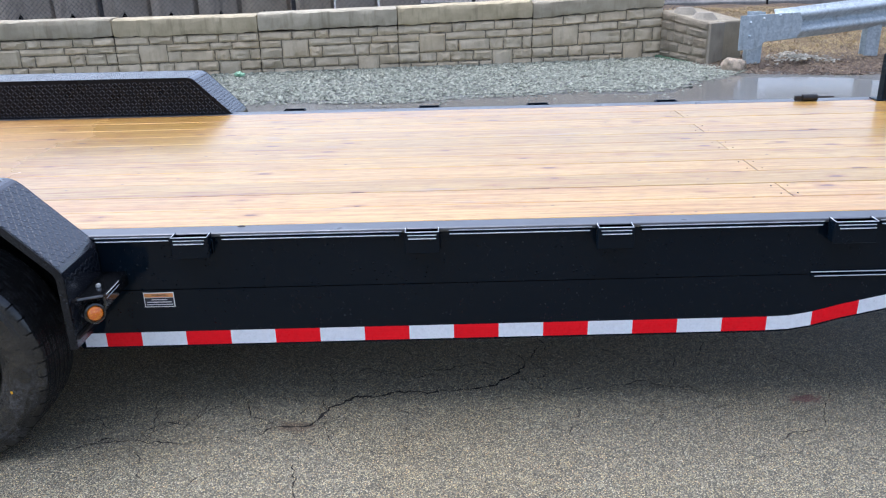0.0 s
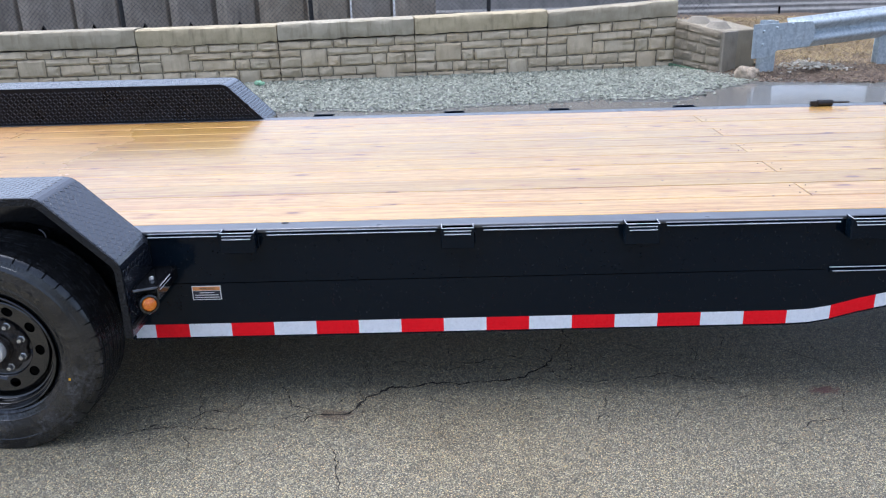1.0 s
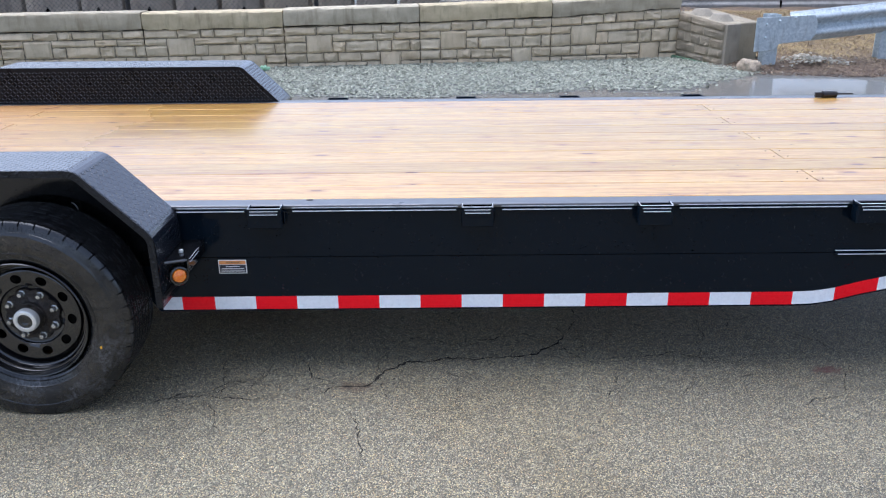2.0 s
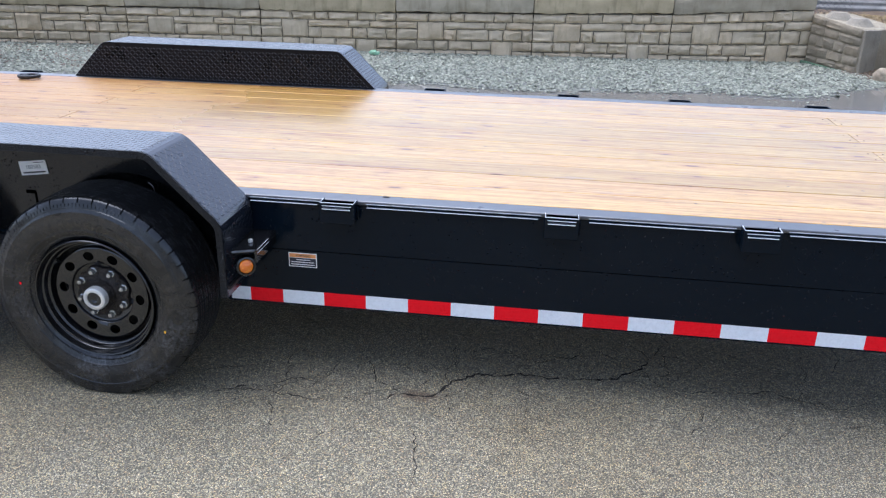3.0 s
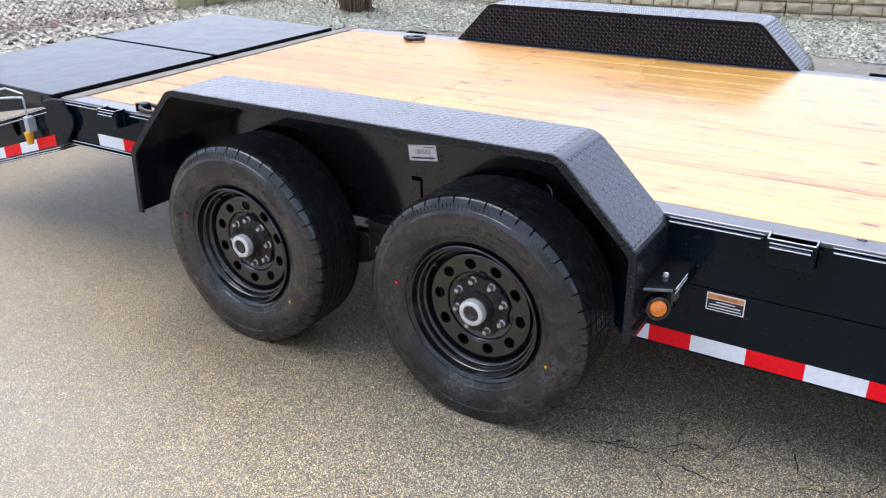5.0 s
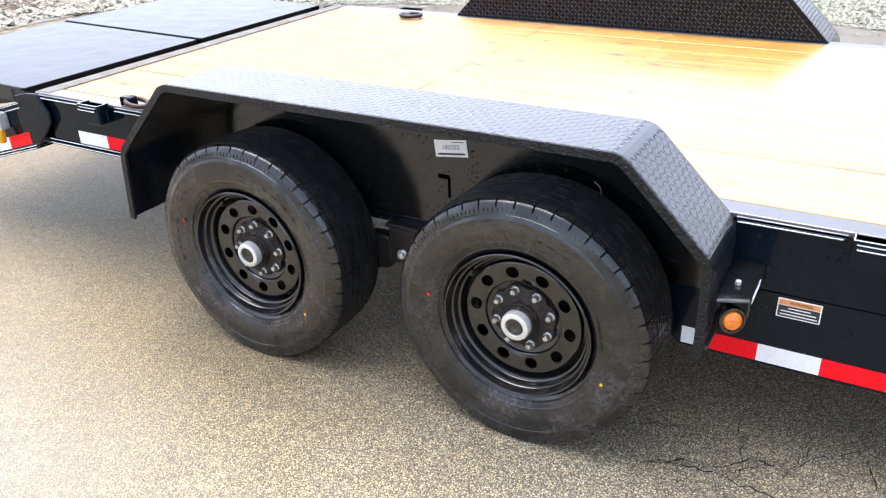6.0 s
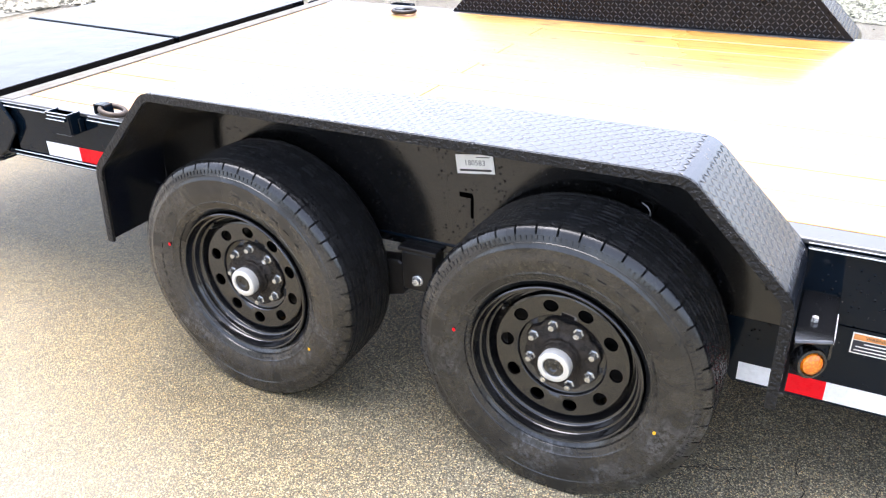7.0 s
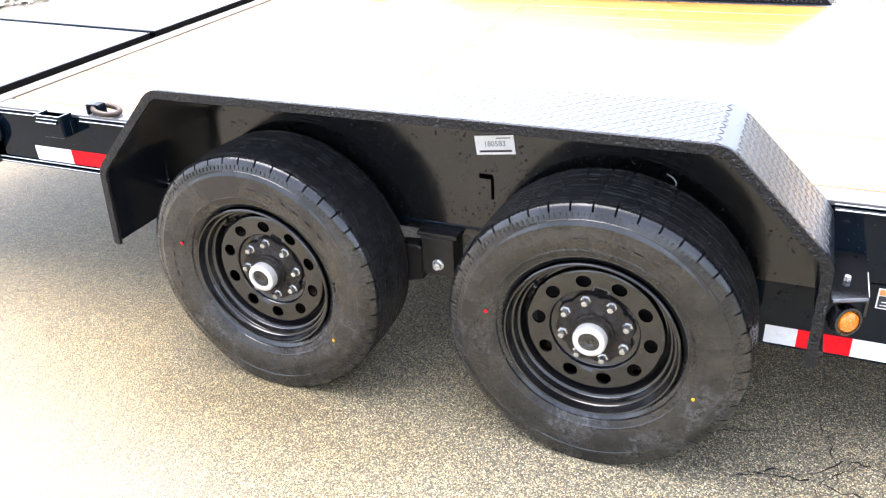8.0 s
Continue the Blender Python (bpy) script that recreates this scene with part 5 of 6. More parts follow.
def worn_slab(origin, along, out, a, b, base, h, seed):
    """A coping slab whose long edges are chipped and uneven."""
    rng = random.Random(seed)
    bm = bmesh.new()
    section = [(0.028, 0.004), (0.035, 0.018), (0.036, h * 0.35), (0.034, h * 0.7), (0.030, h - 0.016), (0.014, h - 0.002), (-0.10, h), (-0.40, h - 0.004), (-0.42, h - 0.02), (-0.42, 0.0)]
    n = 26
    rows = []
    for i in range(n + 1):
        s = a + (b - a) * i / n
        wear = 1.0 if 0 < i < n else 1.6
        row = []
        for j, (d, z) in enumerate(section):
            rough = (0.009, 0.008, 0.005, 0.005, 0.006, 0.008, 0.004, 0.003, 0.002, 0.0)[j] * wear
            low = 0.010 * max(0.0, noise.noise(Vector((s * 3.1, seed, j * 0.4)))) if j in (0, 1, 4, 5) else 0.0
            p = origin + along * (s + (0.004 if i == 0 else -0.004 if i == n else 0.0) * (j in (0, 1, 4, 5))) + out * (d + rng.uniform(-rough, rough) - low)
            row.append(bm.verts.new((p.x, p.y, base(s) + z + rng.uniform(-rough, rough) * 0.8 + (low if j < 2 else -low))))
        rows.append(row)
    m = len(section)
    for p, q in zip(rows, rows[1:]):
        for j in range(m):
            bm.faces.new((p[j], q[j], q[(j + 1) % m], p[(j + 1) % m]))
    bm.faces.new(rows[0])
    bm.faces.new(rows[-1][::-1])
    return bm


wall = thing("wall_north", -1.0, 11.06, -0.1, "low retaining wall of cast stone-look concrete blocks with capstones", "wall", "", "structure")
ends = [-4.95, -3.66, -1.83, 0.0, 1.83, 3.66, 5.49, 7.33]
for k, (a, b) in enumerate(zip(ends, ends[1:])):
    g = 0.008
    bm = bmesh.new()
    pts = []
    for d in (0.0, -0.40):
        for s, z in ((a + g, -0.3), (b - g, -0.3), (b - g, cap_line(b) - 0.004), (a + g, cap_line(a) - 0.004)):
            p = WALL0 + WDIR * s + WOUT * d
            pts.append(bm.verts.new((p.x, p.y, z)))
    for f in ((0, 1, 2, 3), (7, 6, 5, 4), (0, 4, 5, 1), (1, 5, 6, 2), (2, 6, 7, 3), (3, 7, 4, 0)):
        bm.faces.new([pts[i] for i in f])
    part("wall_block", bm, CORE, wall, "grey-buff cast concrete block")
    # capstone
    h = (0.222, 0.223, 0.222, 0.218, 0.222, 0.224, 0.205)[k]
    dz = (0.0, 0.0, 0.004, -0.004, 0.006, 0.004, -0.002)[k]
    part("capstone", worn_slab(WALL0, WDIR, WOUT, a + 0.005, b - 0.005, lambda s: cap_line(s) + dz, h, 300 + k), CAP, wall, "weathered concrete capstone with chipped edges", smooth=True)
    clad(wall, WALL0, WDIR, WOUT, a if b - a > 1.5 else b - BLOCK, b, low, lambda s: cap_line(s) - 0.006, 40 + k, 0.0 if b - a > 1.5 else 1 - (b - a) / BLOCK)

# the return block at the wall's end
RB, RD = Vector((3.05, 11.50, 0)), Vector((0.37, -0.78, 0)).normalized()
RO = Vector((RD.y, -RD.x, 0))
RO = RO if RO.x < 0 else -RO
RLEN, RWID = 0.90, 0.62
block = thing("concrete_block", 3.5, 11.1, -0.08, "stone-faced concrete end block with two lifting humps", "concrete block")


def ret_top(s):
    return 0.60 - 0.10 * s / RLEN


bm = bmesh.new()
pts = []
for d in (0.0, -RWID):
    for s, z in ((0, -0.3), (RLEN, -0.3), (RLEN, ret_top(RLEN)), (0, ret_top(0))):
        p = RB + RD * s + RO * d
        pts.append(bm.verts.new((p.x, p.y, z)))
for f in ((0, 1, 2, 3), (7, 6, 5, 4), (0, 4, 5, 1), (1, 5, 6, 2), (2, 6, 7, 3), (3, 7, 4, 0)):
    bm.faces.new([pts[i] for i in f])
bmesh.ops.bevel(bm, geom=list(bm.edges), offset=0.018, segments=2, affect="EDGES", profile=0.5)
part("block_body", bm, SMOOTH, block, "smooth concrete body")
rng = random.Random(77)
for v0, v1, cuts in ((0.0, 0.16, (0.0, 0.30, 1.0)), (0.16, 0.34, (0.0, 0.30, 0.58, 1.0)), (0.34, 0.55, (0.0, 0.16, 0.30, 0.52, 0.72, 1.0)), (0.55, 0.74, (0.0, 0.42, 0.72, 1.0)), (0.74, 0.88, (0.0, 0.24, 0.62, 0.80, 1.0)), (0.88, 1.0, (0.0, 0.55, 1.0))):
    for u0, u1 in zip(cuts, cuts[1:]):
        quad = []
        for u, v, g in ((u0, v1, 1), (u1, v1, 1), (u1, v0, -1), (u0, v0, -1)):
            s = RLEN * u + (0.006 if u == u0 else -0.006)
            quad.append(RB + RD * s + Vector((0, 0, ret_top(s) - 0.01 - (ret_top(s) + 0.10) * v + 0.006 * g)))
        bm = bmesh.new()
        rough_stone(bm, quad, RO, 0.022, rng)
        part("stone", bm, SHADED_STONE, block, smooth=True)
for s in (0.25, 0.62):
    p = RB + RD * s - RO * 0.18
    bm = bmesh.new()
    bmesh.ops.create_cone(bm, cap_ends=True, segments=20, radius1=0.19, radius2=0.10, depth=0.10, matrix=Matrix.Translation((p.x, p.y, ret_top(s) + 0.02)))
    part("lifting_hump", bm, SMOOTH, block, "raised concrete hump", smooth=False)
rib = [RB + RD * a - RO * b for a, b in ((RLEN - 0.03, 0.012), (RLEN + 0.045, 0.012), (RLEN + 0.045, 0.24), (RLEN + 0.01, 0.27), (RLEN - 0.03, 0.27))]
part("end_rib", prism(bmesh.new(), [(p.x, p.y) for p in rib], -0.25, ret_top(RLEN) - 0.005, "z", 0.006), SMOOTH, block, "proud half of the smooth end face")
pa, pb = RB + RO * 0.05, RB + RD * 0.8 + RO * 0.05
bm = tube(bmesh.new(), [(pa.x, pa.y, -0.02), ((pa.x + pb.x) / 2, (pa.y + pb.y) / 2, -0.035), (pb.x, pb.y, -0.05)], 0.028, 8)
tagged(part("edging_pipe", bm, MOSS), "green mossy drain pipe along the block's foot", "pipe")

# left wall, running back towards the lot
LW0, LWD = Vector((-9.05, 10.20, 0)), Vector((-0.20, -1.0, 0)).normalized()
LWO = Vector((-LWD.y, LWD.x, 0))
LWO = LWO if LWO.x > 0 else -LWO
left_wall = thing("wall_west", -9.2, 9.2, -0.12, "short cast stone-look block wall with a rounded end", "wall", "", "structure")
bm = bmesh.new()
pts = []
for d in (0.0, -0.40):
    for s, z in ((0, -0.3), (1.95, -0.3), (1.95, 0.48), (0, 0.48)):
        p = LW0 + LWD * s + LWO * d
        pts.append(bm.verts.new((p.x, p.y, z)))
for f in ((0, 1, 2, 3), (7, 6, 5, 4), (0, 4, 5, 1), (1, 5, 6, 2), (2, 6, 7, 3), (3, 7, 4, 0)):
    bm.faces.new([pts[i] for i in f])
part("wall_block", bm, CORE, left_wall)
clad(left_wall, LW0, LWD, LWO, 0.0, 1.83, lambda s: -0.16, lambda s: 0.47, 91, 0.0, 1.0, MOSSY)
pts = []
bm = bmesh.new()
for d in (0.03, -0.42):
    for s, z in ((0, 0.482), (1.95, 0.482), (1.95, 0.70), (0, 0.70)):
        p = LW0 + LWD * s + LWO * d
        pts.append(bm.verts.new((p.x, p.y, z)))
for f in ((0, 1, 2, 3), (7, 6, 5, 4), (0, 4, 5, 1), (1, 5, 6, 2), (2, 6, 7, 3), (3, 7, 4, 0)):
    bm.faces.new([pts[i] for i in f])
bmesh.ops.bevel(bm, geom=list(bm.edges), offset=0.012, segments=2, affect="EDGES", profile=0.5)
part("capstone", bm, CAP, left_wall)
p = LW0 + LWD * 2.02 - LWO * 0.13
bm = bmesh.new()
bmesh.ops.create_cone(bm, cap_ends=True, segments=28, radius1=0.20, radius2=0.19, depth=1.0, matrix=Matrix.Translation((p.x, p.y, 0.2)))
part("wall_end", bm, MOSSY, left_wall, "smooth rounded concrete end", smooth=False)

# ---- gravel, rocks, dry bank ----
def gravel_edge(x):
    e = 8.80 + 0.10 * math.sin(x * 1.7) + 0.06 * math.sin(x * 4.3 + 1) + 0.16 * max(0.0, x)
    if x < -4.5:
        e -= 1.2 * min(1.0, (-4.5 - x) / 2.5)
    if x > 1.2:
        e += 0.20 * max(0.0, x - 2.4) + 0.5 * max(0.0, x - 2.7)
    return e


def wall_y(x):
    return WALL0.y + (x - WALL0.x) * WDIR.y / WDIR.x


bx = [-9.6 + 0.2 * i for i in range(68)]
by = [6.8 + 0.1 * j for j in range(52)]
sheet("gravel_bed", bx, by, lambda x, y: ground_z(x, y) + 0.004 + 0.02 * min(1, max(0, y - gravel_edge(x))), BED, "grey stone fines under loose gravel", "gravel", "structure", lambda x, y: gravel_edge(x) < y < wall_y(x) + 0.1)


def pebbles(name, count, region, size, material, label, category, seed):
    """Loose angular stones scattered over a region."""
    rng = random.Random(seed)
    verts, faces = [], []
    made = 0
    octa = ((1, 0, 0), (0, 1, 0), (-1, 0, 0), (0, -1, 0), (0, 0, 1), (0.4, 0.5, 0.75), (-0.5, -0.3, 0.8))
    tri = ((0, 1, 5), (1, 2, 5), (2, 6, 5), (0, 5, 6), (2, 3, 6), (3, 0, 6))
    while made < count:
        spot = region(rng)
        if spot is None:
            continue
        x, y, z = spot
        s = size * rng.choice((0.6, 0.8, 1.0, 1.0, 1.3)) * rng.uniform(0.7, 1.2)
        a = rng.uniform(0, 6.283)
        ca, sa = math.cos(a), math.sin(a)
        tx, ty = rng.uniform(-0.5, 0.5), rng.uniform(-0.5, 0.5)
        k = len(verts)
        fx, fy, fz = rng.uniform(0.8, 1.7), rng.uniform(0.45, 1.0), rng.uniform(0.35, 0.9)
        for vx, vy, vz in octa:
            vx, vy, vz = vx * fx * rng.uniform(0.75, 1.1), vy * fy * rng.uniform(0.75, 1.1), vz * fz
            vz += tx * vx + ty * vy
            verts.append((x + s * (ca * vx - sa * vy), y + s * (sa * vx + ca * vy), z + s * vz * 0.8))
        faces += [tuple(k + i for i in f) for f in tri]
        made += 1
    return stuff(name, verts, faces, material, None, label, category)


def in_bed(rng):
    x = rng.uniform(-9.2, 4.0)
    y = rng.uniform(7.0, 12.0)
    e = gravel_edge(x)
    if y > wall_y(x) - 0.01 or y < e - 0.45 or (y < e + 0.1 and rng.random() < 0.6) or (y < e - 0.08 and rng.random() < 0.94):
        return None
    return x, y, ground_z(x, y) + 0.012 + 0.02 * min(1, max(0, y - e))


pebbles("gravel", 46000, in_bed, 0.0195, GRAVEL, "loose blue-grey crushed stone gravel by the wall", "gravel", 11)


def beyond_fence(rng):
    x, y = rng.uniform(-17.5, -8.0), rng.uniform(2.6, 12.0)
    edge = -8.35 - (8.1 - y) * 0.03 + 0.15 * math.sin(y * 3)
    if x > edge - 0.02:
        return None
    return x, y, ground_z(x, y) + 0.02


pebbles("rocks", 26000, beyond_fence, 0.041, ROCKS, "pale grey-green crushed rock beyond the fence", "rocks", 12)
sheet("rock_bed", [-18 + 0.5 * i for i in range(21)], [2.5 + 0.5 * j for j in range(20)], lambda x, y: ground_z(x, y) + 0.006, ROCK_BED, "stone fines under pale rocks", "gravel", "structure", lambda x, y: x < -8.35 - (8.1 - y) * 0.03)


def bank_z(x, y):
    d = max(0.0, y - bank_edge(x))
    return ground_z(x, y) + 0.006 + 0.05 * min(1.0, d * 1.5) + 0.02 * d + 0.012 * math.sin(x * 5 + y * 3) * min(1, d)


def bank_edge(x):
    return 10.35 - 0.42 * min(1.4, max(0.0, x - 3.3)) + 0.25 * max(0.0, x - 4.9) + 0.05 * math.sin(x * 6)


sheet("bank", [3.3 + 0.2 * i for i in range(60)], [9.6 + 0.15 * j for j in range(60)], bank_z, SOIL, "brown leaf litter and soil on a low bank", "soil", "structure", lambda x, y: y > bank_edge(x) and (x > 4.0 or y < 10.75))
rng = random.Random(21)
verts, faces = [], []
for k in range(120000):
    x, y = rng.uniform(3.4, 11.0), rng.uniform(9.8, 17.0)
    e = bank_edge(x)
    thick = min(1.0, max(0.0, (y - e - 0.35) / 1.3))
    if y < e + 0.05 or rng.random() > 0.10 + 0.90 * thick or (x < 4.0 and y > 10.75):
        continue
    z = bank_z(x, y)
    L = rng.uniform(0.02, 0.07) * (0.5 + thick)
    a, lean = rng.uniform(0, 6.283), rng.uniform(0.5, 1.6)
    w = rng.uniform(0.002, 0.005)
    dx, dy = math.cos(a) * L * lean, math.sin(a) * L * lean
    i = len(verts)
    verts += [(x - w * math.sin(a), y + w * math.cos(a), z), (x + w * math.sin(a), y - w * math.cos(a), z), (x + dx, y + dy, z + L * rng.uniform(0.15, 0.6))]
    faces.append((i, i + 1, i + 2))
stuff("dry_grass", verts, faces, GRASS, None, "flattened straw-coloured dead grass on the bank", "grass")


def on_bank(rng):
    x, y = rng.uniform(3.3, 6.6), rng.uniform(9.7, 11.6)
    if y < bank_edge(x) - 0.15 or rng.random() > math.exp(-2.2 * abs(y - bank_edge(x))) or (x < 4.0 and y > 10.75):
        return None
    return x, y, (bank_z(x, y) if y > bank_edge(x) else ground_z(x, y)) + 0.004


pebbles("mulch", 4200, on_bank, 0.014, m_gravel("brown_mulch", (0.05, 0.035, 0.025), (0.15, 0.10, 0.065), (0.30, 0.23, 0.16)), "brown wood mulch and grit along the kerbless edge", "mulch", 14)


def chips(rng):
    x, y = rng.gauss(4.55, 0.22), rng.gauss(10.55, 0.14)
    return x, y, bank_z(x, y) + 0.015 + 0.05 * math.exp(-((x - 4.55) / 0.25) ** 2)


pebbles("stone_chips", 260, chips, 0.026, ROCKS, "small heap of pale stone chips by the guardrail post", "stones", 15)

# puddle along the far side
def in_puddle(x, y):
    """A long shallow pool whose shore wanders."""
    n = 0.30 * noise.noise(Vector((x * 0.9, y * 1.4, 3.1))) + 0.14 * noise.noise(Vector((x * 3.1, y * 4.0, 7.7))) + 0.05 * noise.noise(Vector((x * 9.0, y * 11.0, 1.2)))
    shore = bank_edge(x) - 0.40 if x > 3.4 else 9.6
    return 7.6 + 0.18 * max(0.0, 3.0 - x) < y + n * 0.7 and y < min(shore, gravel_edge(x) - 0.1 if x < 2.9 else 99.0) + n and x > -0.6 + n


sheet("puddle", [-1.0 + 0.05 * i for i in range(190)], [7.3 + 0.04 * j for j in range(85)], lambda x, y: ground_z(x, y) + 0.0035, WATER, "shallow rain puddle on the asphalt that mirrors the sky", "puddle", "structure", in_puddle)

# boulder and litter
bm = bmesh.new()
bmesh.ops.create_icosphere(bm, subdivisions=3, radius=1, matrix=Matrix.LocRotScale((3.67, 10.27, 0.0), Euler((0.1, 0.2, 0.6)), (0.155, 0.11, 0.10)))
for v in bm.verts:
    v.co += v.normal * (0.06 * noise.noise(v.co * 8) + 0.02 * noise.noise(v.co * 23))
tagged(part("boulder", bm, ROCK, smooth=True), "tan rounded boulder beside the concrete block", "rock")
bm = bmesh.new()
bmesh.ops.create_icosphere(bm, subdivisions=3, radius=0.05, matrix=Matrix.LocRotScale((-2.62, 10.55, -0.005), None, (1.3, 0.8, 0.55)))
for v in bm.verts:
    v.co += v.normal * 0.035 * noise.noise(v.co * 22)
tagged(part("plastic_wrapper", bm, LITTER), "crumpled bright green plastic wrapper on the gravel", "litter")

# ---- guardrail ----
guard = thing("guardrail", 4.1, 10.55, -0.03, "galvanised steel road guardrail with a flared end shoe", "guardrail")
GA, GB = Vector((3.72, 10.38, 0.43)), Vector((7.4, 11.15, 0.70))


def beam_profile(w):
    """W-beam section: out from the face, and up."""
    k = (w + 1) / 2
    return 0.041 * math.cos(k * 4 * math.pi) * -1, 0.195 * w


gd = (GB - GA).normalized()
gs = Vector((gd.y, -gd.x, 0)).normalized()
bm = bmesh.new()
rows = []
for i in range(15):
    t = 0.13 + 0.87 * i / 14
    c = GA + (GB - GA) * t
    row = []
    for j in range(25):
        o, u = beam_profile(-1 + j / 12)
        row.append(bm.verts.new(c + gs * o + Vector((0, 0, u))))
    rows.append(row)
for a, b in zip(rows, rows[1:]):
    for j in range(24):
        bm.faces.new((a[j], b[j], b[j + 1], a[j + 1]))
ob = part("w_beam", bm, GALV, guard, "corrugated galvanised beam", smooth=True)
sol = ob.modifiers.new("sheet", "SOLIDIFY")
sol.thickness = 0.006
# end shoe, flat and drooped
shoe = [(-0.02, -0.27), (0.19, -0.27), (0.25, -0.255), (0.29, -0.225), (0.33, -0.185), (0.42, -0.18), (0.78, -0.165), (0.83, -0.10), (0.85, 0.04), (0.80, 0.15), (-0.02, 0.15)]
bm = prism(bmesh.new(), shoe, -0.006, 0.006, "y", 0.003)
ang = math.atan2(gd.y, gd.x)
bmesh.ops.transform(bm, matrix=Matrix.Translation(GA + gs * 0.055 + Vector((0, 0, 0.03))) @ Matrix.Rotation(ang, 4, "Z") @ Matrix.Rotation(-0.02, 4, "Y"), verts=bm.verts)
part("end_shoe", bm, GALV, guard, "galvanised end shoe plate")
for u, v in ((0.12, 0.06), (0.30, 0.09), (0.52, 0.11), (0.68, 0.12), (0.12, -0.12)):
    c = GA + gd * u + gs * 0.066 + Vector((0, 0, 0.03 + v * 0.9))
    bm = bmesh.new()
    bmesh.ops.create_uvsphere(bm, u_segments=10, v_segments=6, radius=0.018, matrix=Matrix.Translation(c))
    part("bolt", bm, GALV, guard)
for t, zb, zt in ((0.075, -0.15, 0.64), (0.53, -0.05, 0.66), (0.98, 0.0, 0.8)):
    c = GA + (GB - GA) * t - gs * 0.09
    bm = bmesh.new()
    box(bm, c.x - 0.09, c.x + 0.09, c.y - 0.075, c.y - 0.065, zb, zt, 0.002)
    box(bm, c.x - 0.09, c.x + 0.09, c.y + 0.065, c.y + 0.075, zb, zt, 0.002)
    box(bm, c.x - 0.005, c.x + 0.005, c.y - 0.065, c.y + 0.065, zb, zt, 0.002)
    part("post", bm, GALV, guard, "steel I-post")

# ---- behind the wall: fence, stored slabs, road parapet ----
def chain_link(verts, faces, p0, p1, z0, z1, pitch, r):
    """Woven wire between two ground points."""
    d = Vector(p1) - Vector(p0)
    L = d.length
    d.normalize()
    nrm = Vector((d.y, -d.x, 0))
    rows = int((z1 - z0) / (pitch / 2))
    for i in range(int(L / pitch)):
        for flip in (0, 1):
            for k in range(rows):
                if (k + flip) % 2:
                    s0, s1 = (i + 0.5) * pitch, i * pitch + flip * pitch
                else:
                    s0, s1 = i * pitch + flip * pitch, (i + 0.5) * pitch
                if flip:
                    s0, s1 = (i + 0.5) * pitch + (0.5 * pitch if (k % 2) else 0), (i + 0.5) * pitch + (0 if (k % 2) else 0.5 * pitch)
                else:
                    s0, s1 = (i + 0.5) * pitch - (0.5 * pitch if (k % 2) else 0), (i + 0.5) * pitch - (0 if (k % 2) else 0.5 * pitch)
                a = Vector(p0) + d * s0 + Vector((0, 0, z0 + k * pitch / 2))
                b = Vector(p0) + d * s1 + Vector((0, 0, z0 + (k + 1) * pitch / 2))
                u = (b - a).normalized()
                w = u.cross(nrm) * r
                q = nrm * r
                j = len(verts)
                verts += [tuple(a + w), tuple(a - w * 0.5 + q), tuple(a - w * 0.5 - q), tuple(b + w), tuple(b - w * 0.5 + q), tuple(b - w * 0.5 - q)]
                faces += [(j, j + 1, j + 4, j + 3), (j + 1, j + 2, j + 5, j + 4), (j + 2, j, j + 3, j + 5)]


def fence(name_label, p0, p1, posts, z0, z1, pitch, r):
    f = thing("chain_link_fence", (p0[0] + p1[0]) / 2, (p0[1] + p1[1]) / 2, -0.08, name_label, "fence")
    verts, faces = [], []
    chain_link(verts, faces, p0, p1, z0, z1, pitch, r)
    stuff("wire_mesh", verts, faces, WIRE, f, "woven grey wire")
    for x, y in posts:
        bm = bmesh.new()
        bmesh.ops.create_cone(bm, cap_ends=True, segments=14, radius1=0.034, radius2=0.034, depth=2.1, matrix=Matrix.Translation((x, y, 0.9)))
        part("fence_post", bm, FENCE, f, "black steel fence post")
    part("top_rail", tube(bmesh.new(), [(p0[0], p0[1], z1), (p1[0], p1[1], z1)], 0.02, 8), FENCE, f)
    return f


fence("black-post chain-link fence behind the stone wall", (-9.5, 12.82, 0), (4.0, 13.05, 0), [(-8.2, 12.86), (-5.22, 12.95), (-2.26, 12.98), (0.52, 13.02), (3.35, 13.05)], 0.0, 1.5, 0.075, 0.0028)
fence("chain-link fence before a bed of pale rock", (-9.62, 7.95, 0), (-10.55, 2.2, 0), [(-9.95, 5.60), (-10.45, 2.85)], -0.08, 1.5, 0.075, 0.0028)

slab_edges = [-9.2, -8.35, -7.47, -6.50, -5.72, -4.86, -4.08, -3.36, -2.52, -1.78, -1.04, -0.29]
rng = random.Random(9)
for a, b in zip(slab_edges, slab_edges[1:]):
    w = b - a
    t = thing("concrete_barrier", (a + b) / 2, 14.2, -0.08, "weathered concrete road barrier stored on its end", "barrier", "barriers stored behind the fence")
    y = 14.0 + rng.uniform(-0.05, 0.05)
    m = w * rng.uniform(0.45, 0.6)
    poly = [(a + 0.03, y + 0.10), (a + m * 0.55, y), (a + m, y + 0.015), (b - 0.05, y + 0.13), (b - 0.03, y + 0.45), (a + 0.03, y + 0.45)]
    bm = prism(bmesh.new(), poly, -0.2, 1.25 + rng.uniform(-0.06, 0.06), "z", 0.015)
    part("barrier_body", bm, SLAB, t)
    bm = prism(bmesh.new(), [(a + m - 0.06, 0.42), (a + m + 0.06, 0.42), (a + m, 0.53)], y - 0.006, y + 0.05, "y")
    part("lifting_notch", bm, VOID, t)

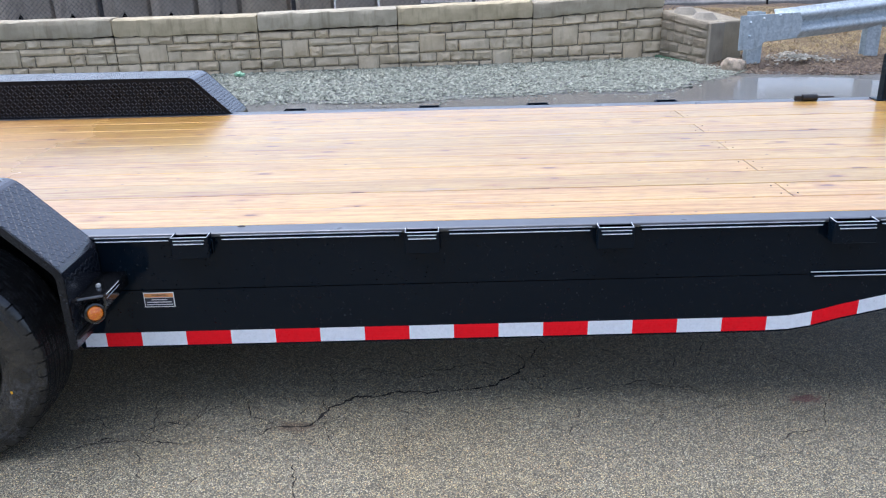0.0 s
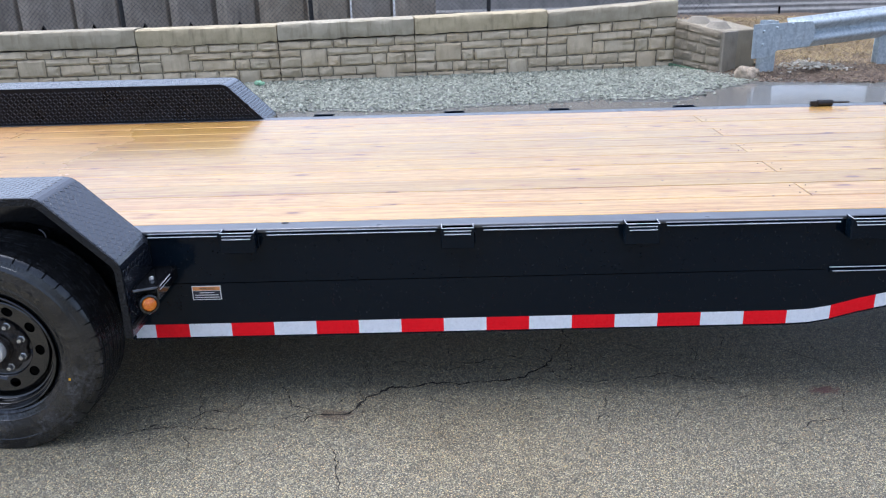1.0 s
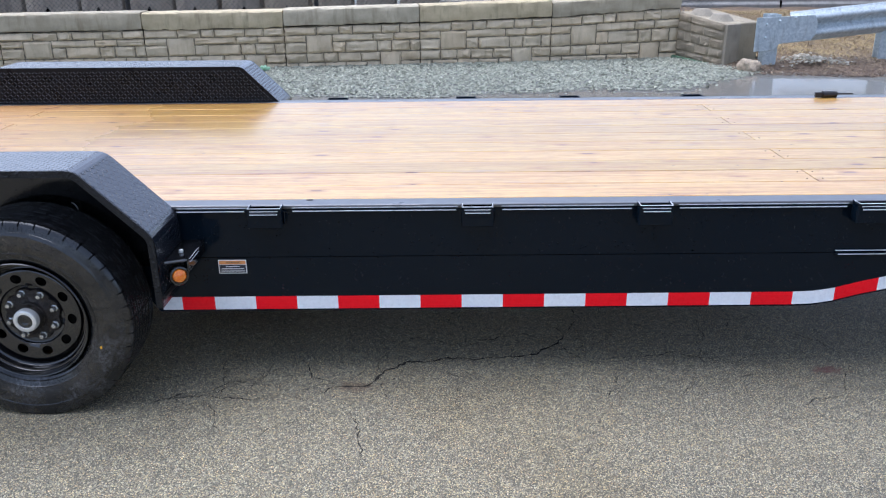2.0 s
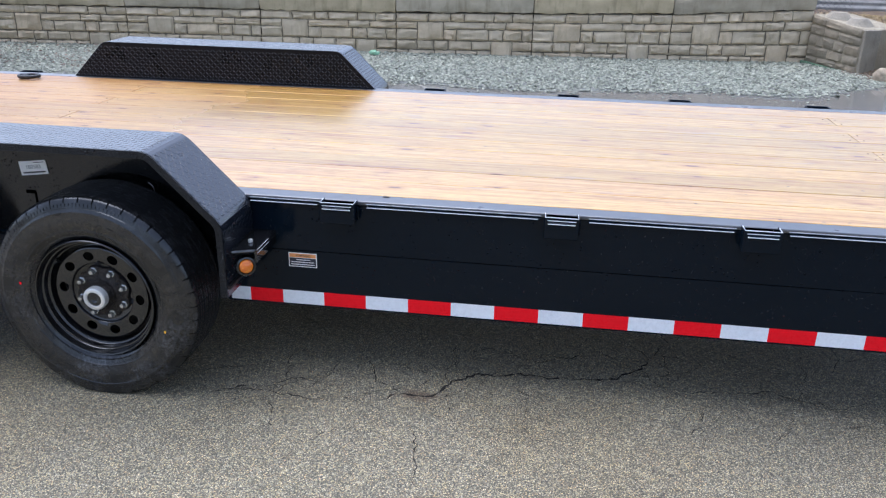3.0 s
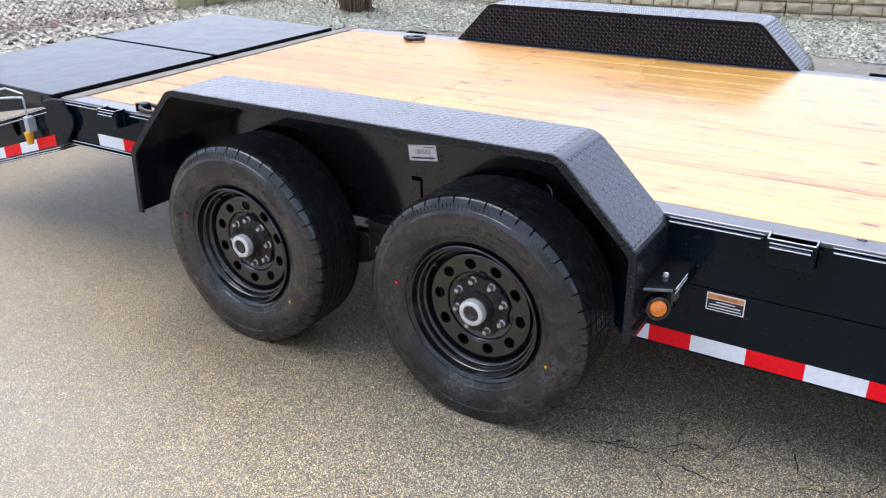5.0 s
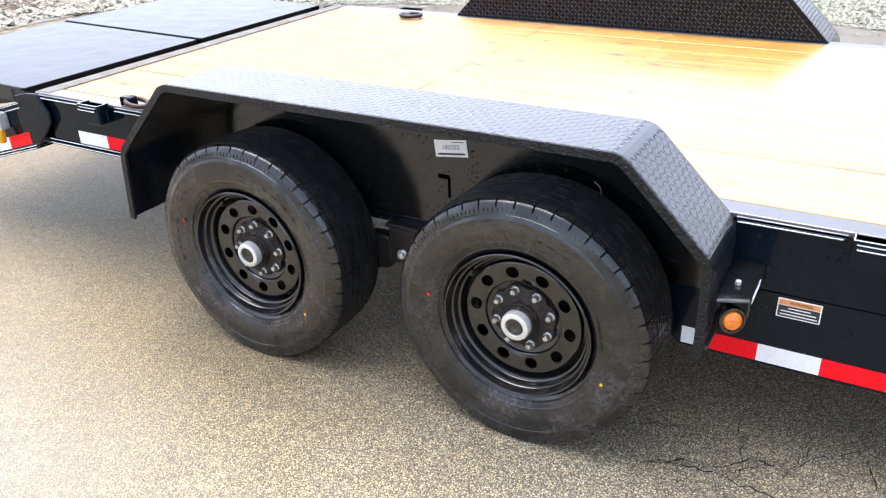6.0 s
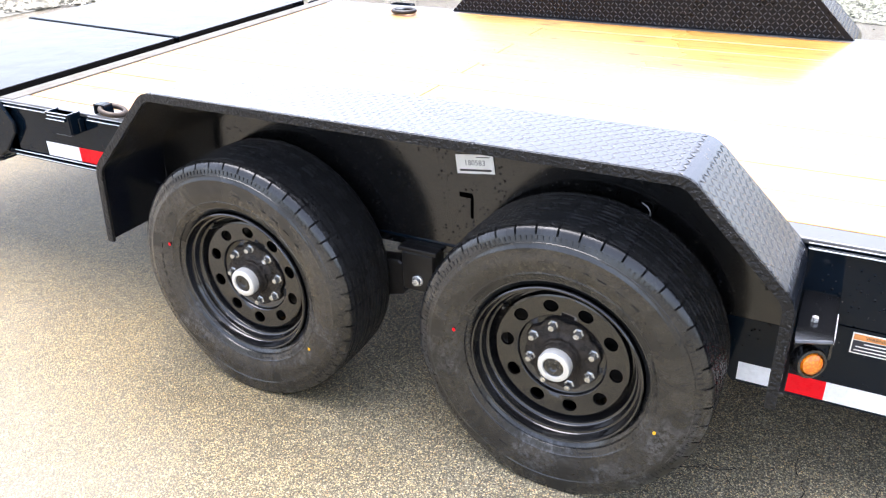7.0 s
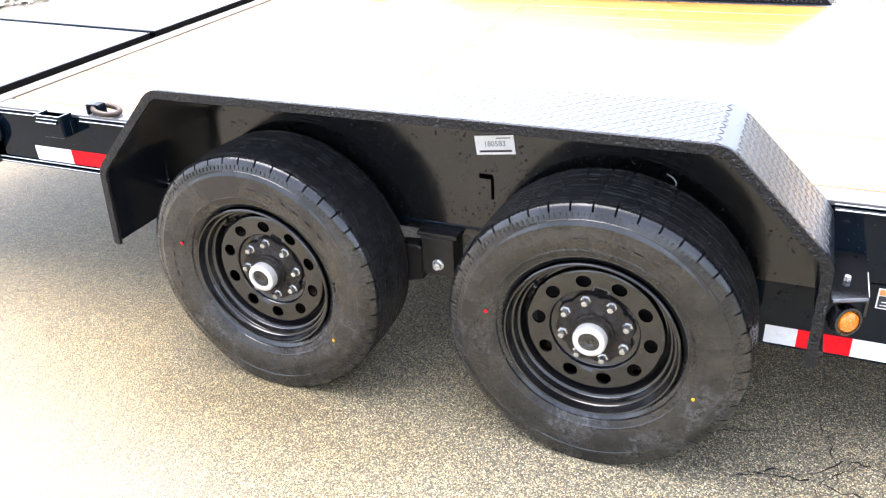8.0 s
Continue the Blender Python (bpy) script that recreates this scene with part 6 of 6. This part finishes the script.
para = thing("road_parapet", 6.0, 18.0, -0.1, "long grey concrete road parapet with a stepped ledge", "parapet", "", "structure")
bm = prism(bmesh.new(), [(17.7, -0.3), (17.7, 0.22), (17.78, 0.27), (17.78, 0.33), (17.95, 0.36), (18.0, 0.8), (18.4, 0.8), (18.4, -0.3)], -0.5, 24.0, "x", 0.01)
part("parapet_wall", bm, PARAPET, para, "grey concrete parapet")
for x in (2.2, 6.9, 11.5):
    part("parapet_joint", boxed(x, x + 0.03, 17.68, 17.72, -0.2, 0.3), VOID, para)
sheet("verge", [-14 + 1.0 * i for i in range(40)], [13.2 + 0.5 * j for j in range(12)], lambda x, y: ground_z(x, y) + 0.02, SOIL, "bare soil strip behind the wall", "soil", "structure", lambda x, y: x < 3.4)

# ---- shrub by the wall's corner ----
shrub = thing("shrub", -7.28, 8.98, -0.1, "bare multi-stemmed shrub with brown withered stems", "shrub")
rng = random.Random(31)
bm = bmesh.new()
for k in range(110):
    a, r = rng.uniform(0, 6.283), 0.19 * math.sqrt(rng.random())
    x, y = -7.28 + r * math.cos(a), 8.98 + r * math.sin(a)
    sp = rng.uniform(0.15, 0.55)
    h = rng.uniform(0.9, 1.7)
    p = [(x, y, -0.12)]
    for i in range(1, 6):
        t = i / 5
        p.append((x + sp * r * 2.2 * math.cos(a) * t + rng.uniform(-0.02, 0.02), y + sp * r * 2.2 * math.sin(a) * t + rng.uniform(-0.02, 0.02), -0.12 + h * t))
    r0 = rng.uniform(0.006, 0.016)
    tube(bm, p, [r0 * (1 - 0.75 * i / 5) for i in range(6)], 5)
part("shrub_base", bm, STEMS, shrub, "bundle of brown upright stems")
verts, faces = [], []
for k in range(900):
    a, r = rng.uniform(0, 6.283), 0.30 * math.sqrt(rng.random())
    h = rng.uniform(0.0, 1.5)
    c = Vector((-7.28 + r * (1 + 0.3 * h) * math.cos(a), 8.98 + r * (1 + 0.3 * h) * math.sin(a), -0.1 + h))
    s = rng.uniform(0.012, 0.03)
    u = Vector((rng.uniform(-1, 1), rng.uniform(-1, 1), rng.uniform(-1, 1))).normalized() * s
    v = u.orthogonal().normalized() * s * 0.5
    i = len(verts)
    verts += [tuple(c - u), tuple(c + v), tuple(c + u), tuple(c - v)]
    faces.append((i, i + 1, i + 2, i + 3))
stuff("withered_leaves", verts, faces, STEMS, shrub, "small withered brown leaves")
verts, faces = [], []
for k in range(1500):
    x, y = rng.uniform(-9.3, -5.0), rng.uniform(8.5, 10.4)
    if k > 800:
        x, y = rng.gauss(-9.6, 0.25), rng.uniform(5.0, 8.0)
    if y > wall_y(x) - 0.05:
        continue
    z = ground_z(x, y) + 0.05
    s, a = rng.uniform(0.012, 0.03), rng.uniform(0, 6.283)
    i = len(verts)
    verts += [(x + s * math.cos(a), y + s * math.sin(a), z), (x - 0.5 * s * math.sin(a), y + 0.5 * s * math.cos(a), z + 0.008), (x - s * math.cos(a), y - s * math.sin(a), z + 0.004), (x + 0.5 * s * math.sin(a), y - 0.5 * s * math.cos(a), z)]
    faces.append((i, i + 1, i + 2, i + 3))
stuff("fallen_leaves", verts, faces, STEMS, None, "scattered brown fallen leaves on the stones", "leaves")
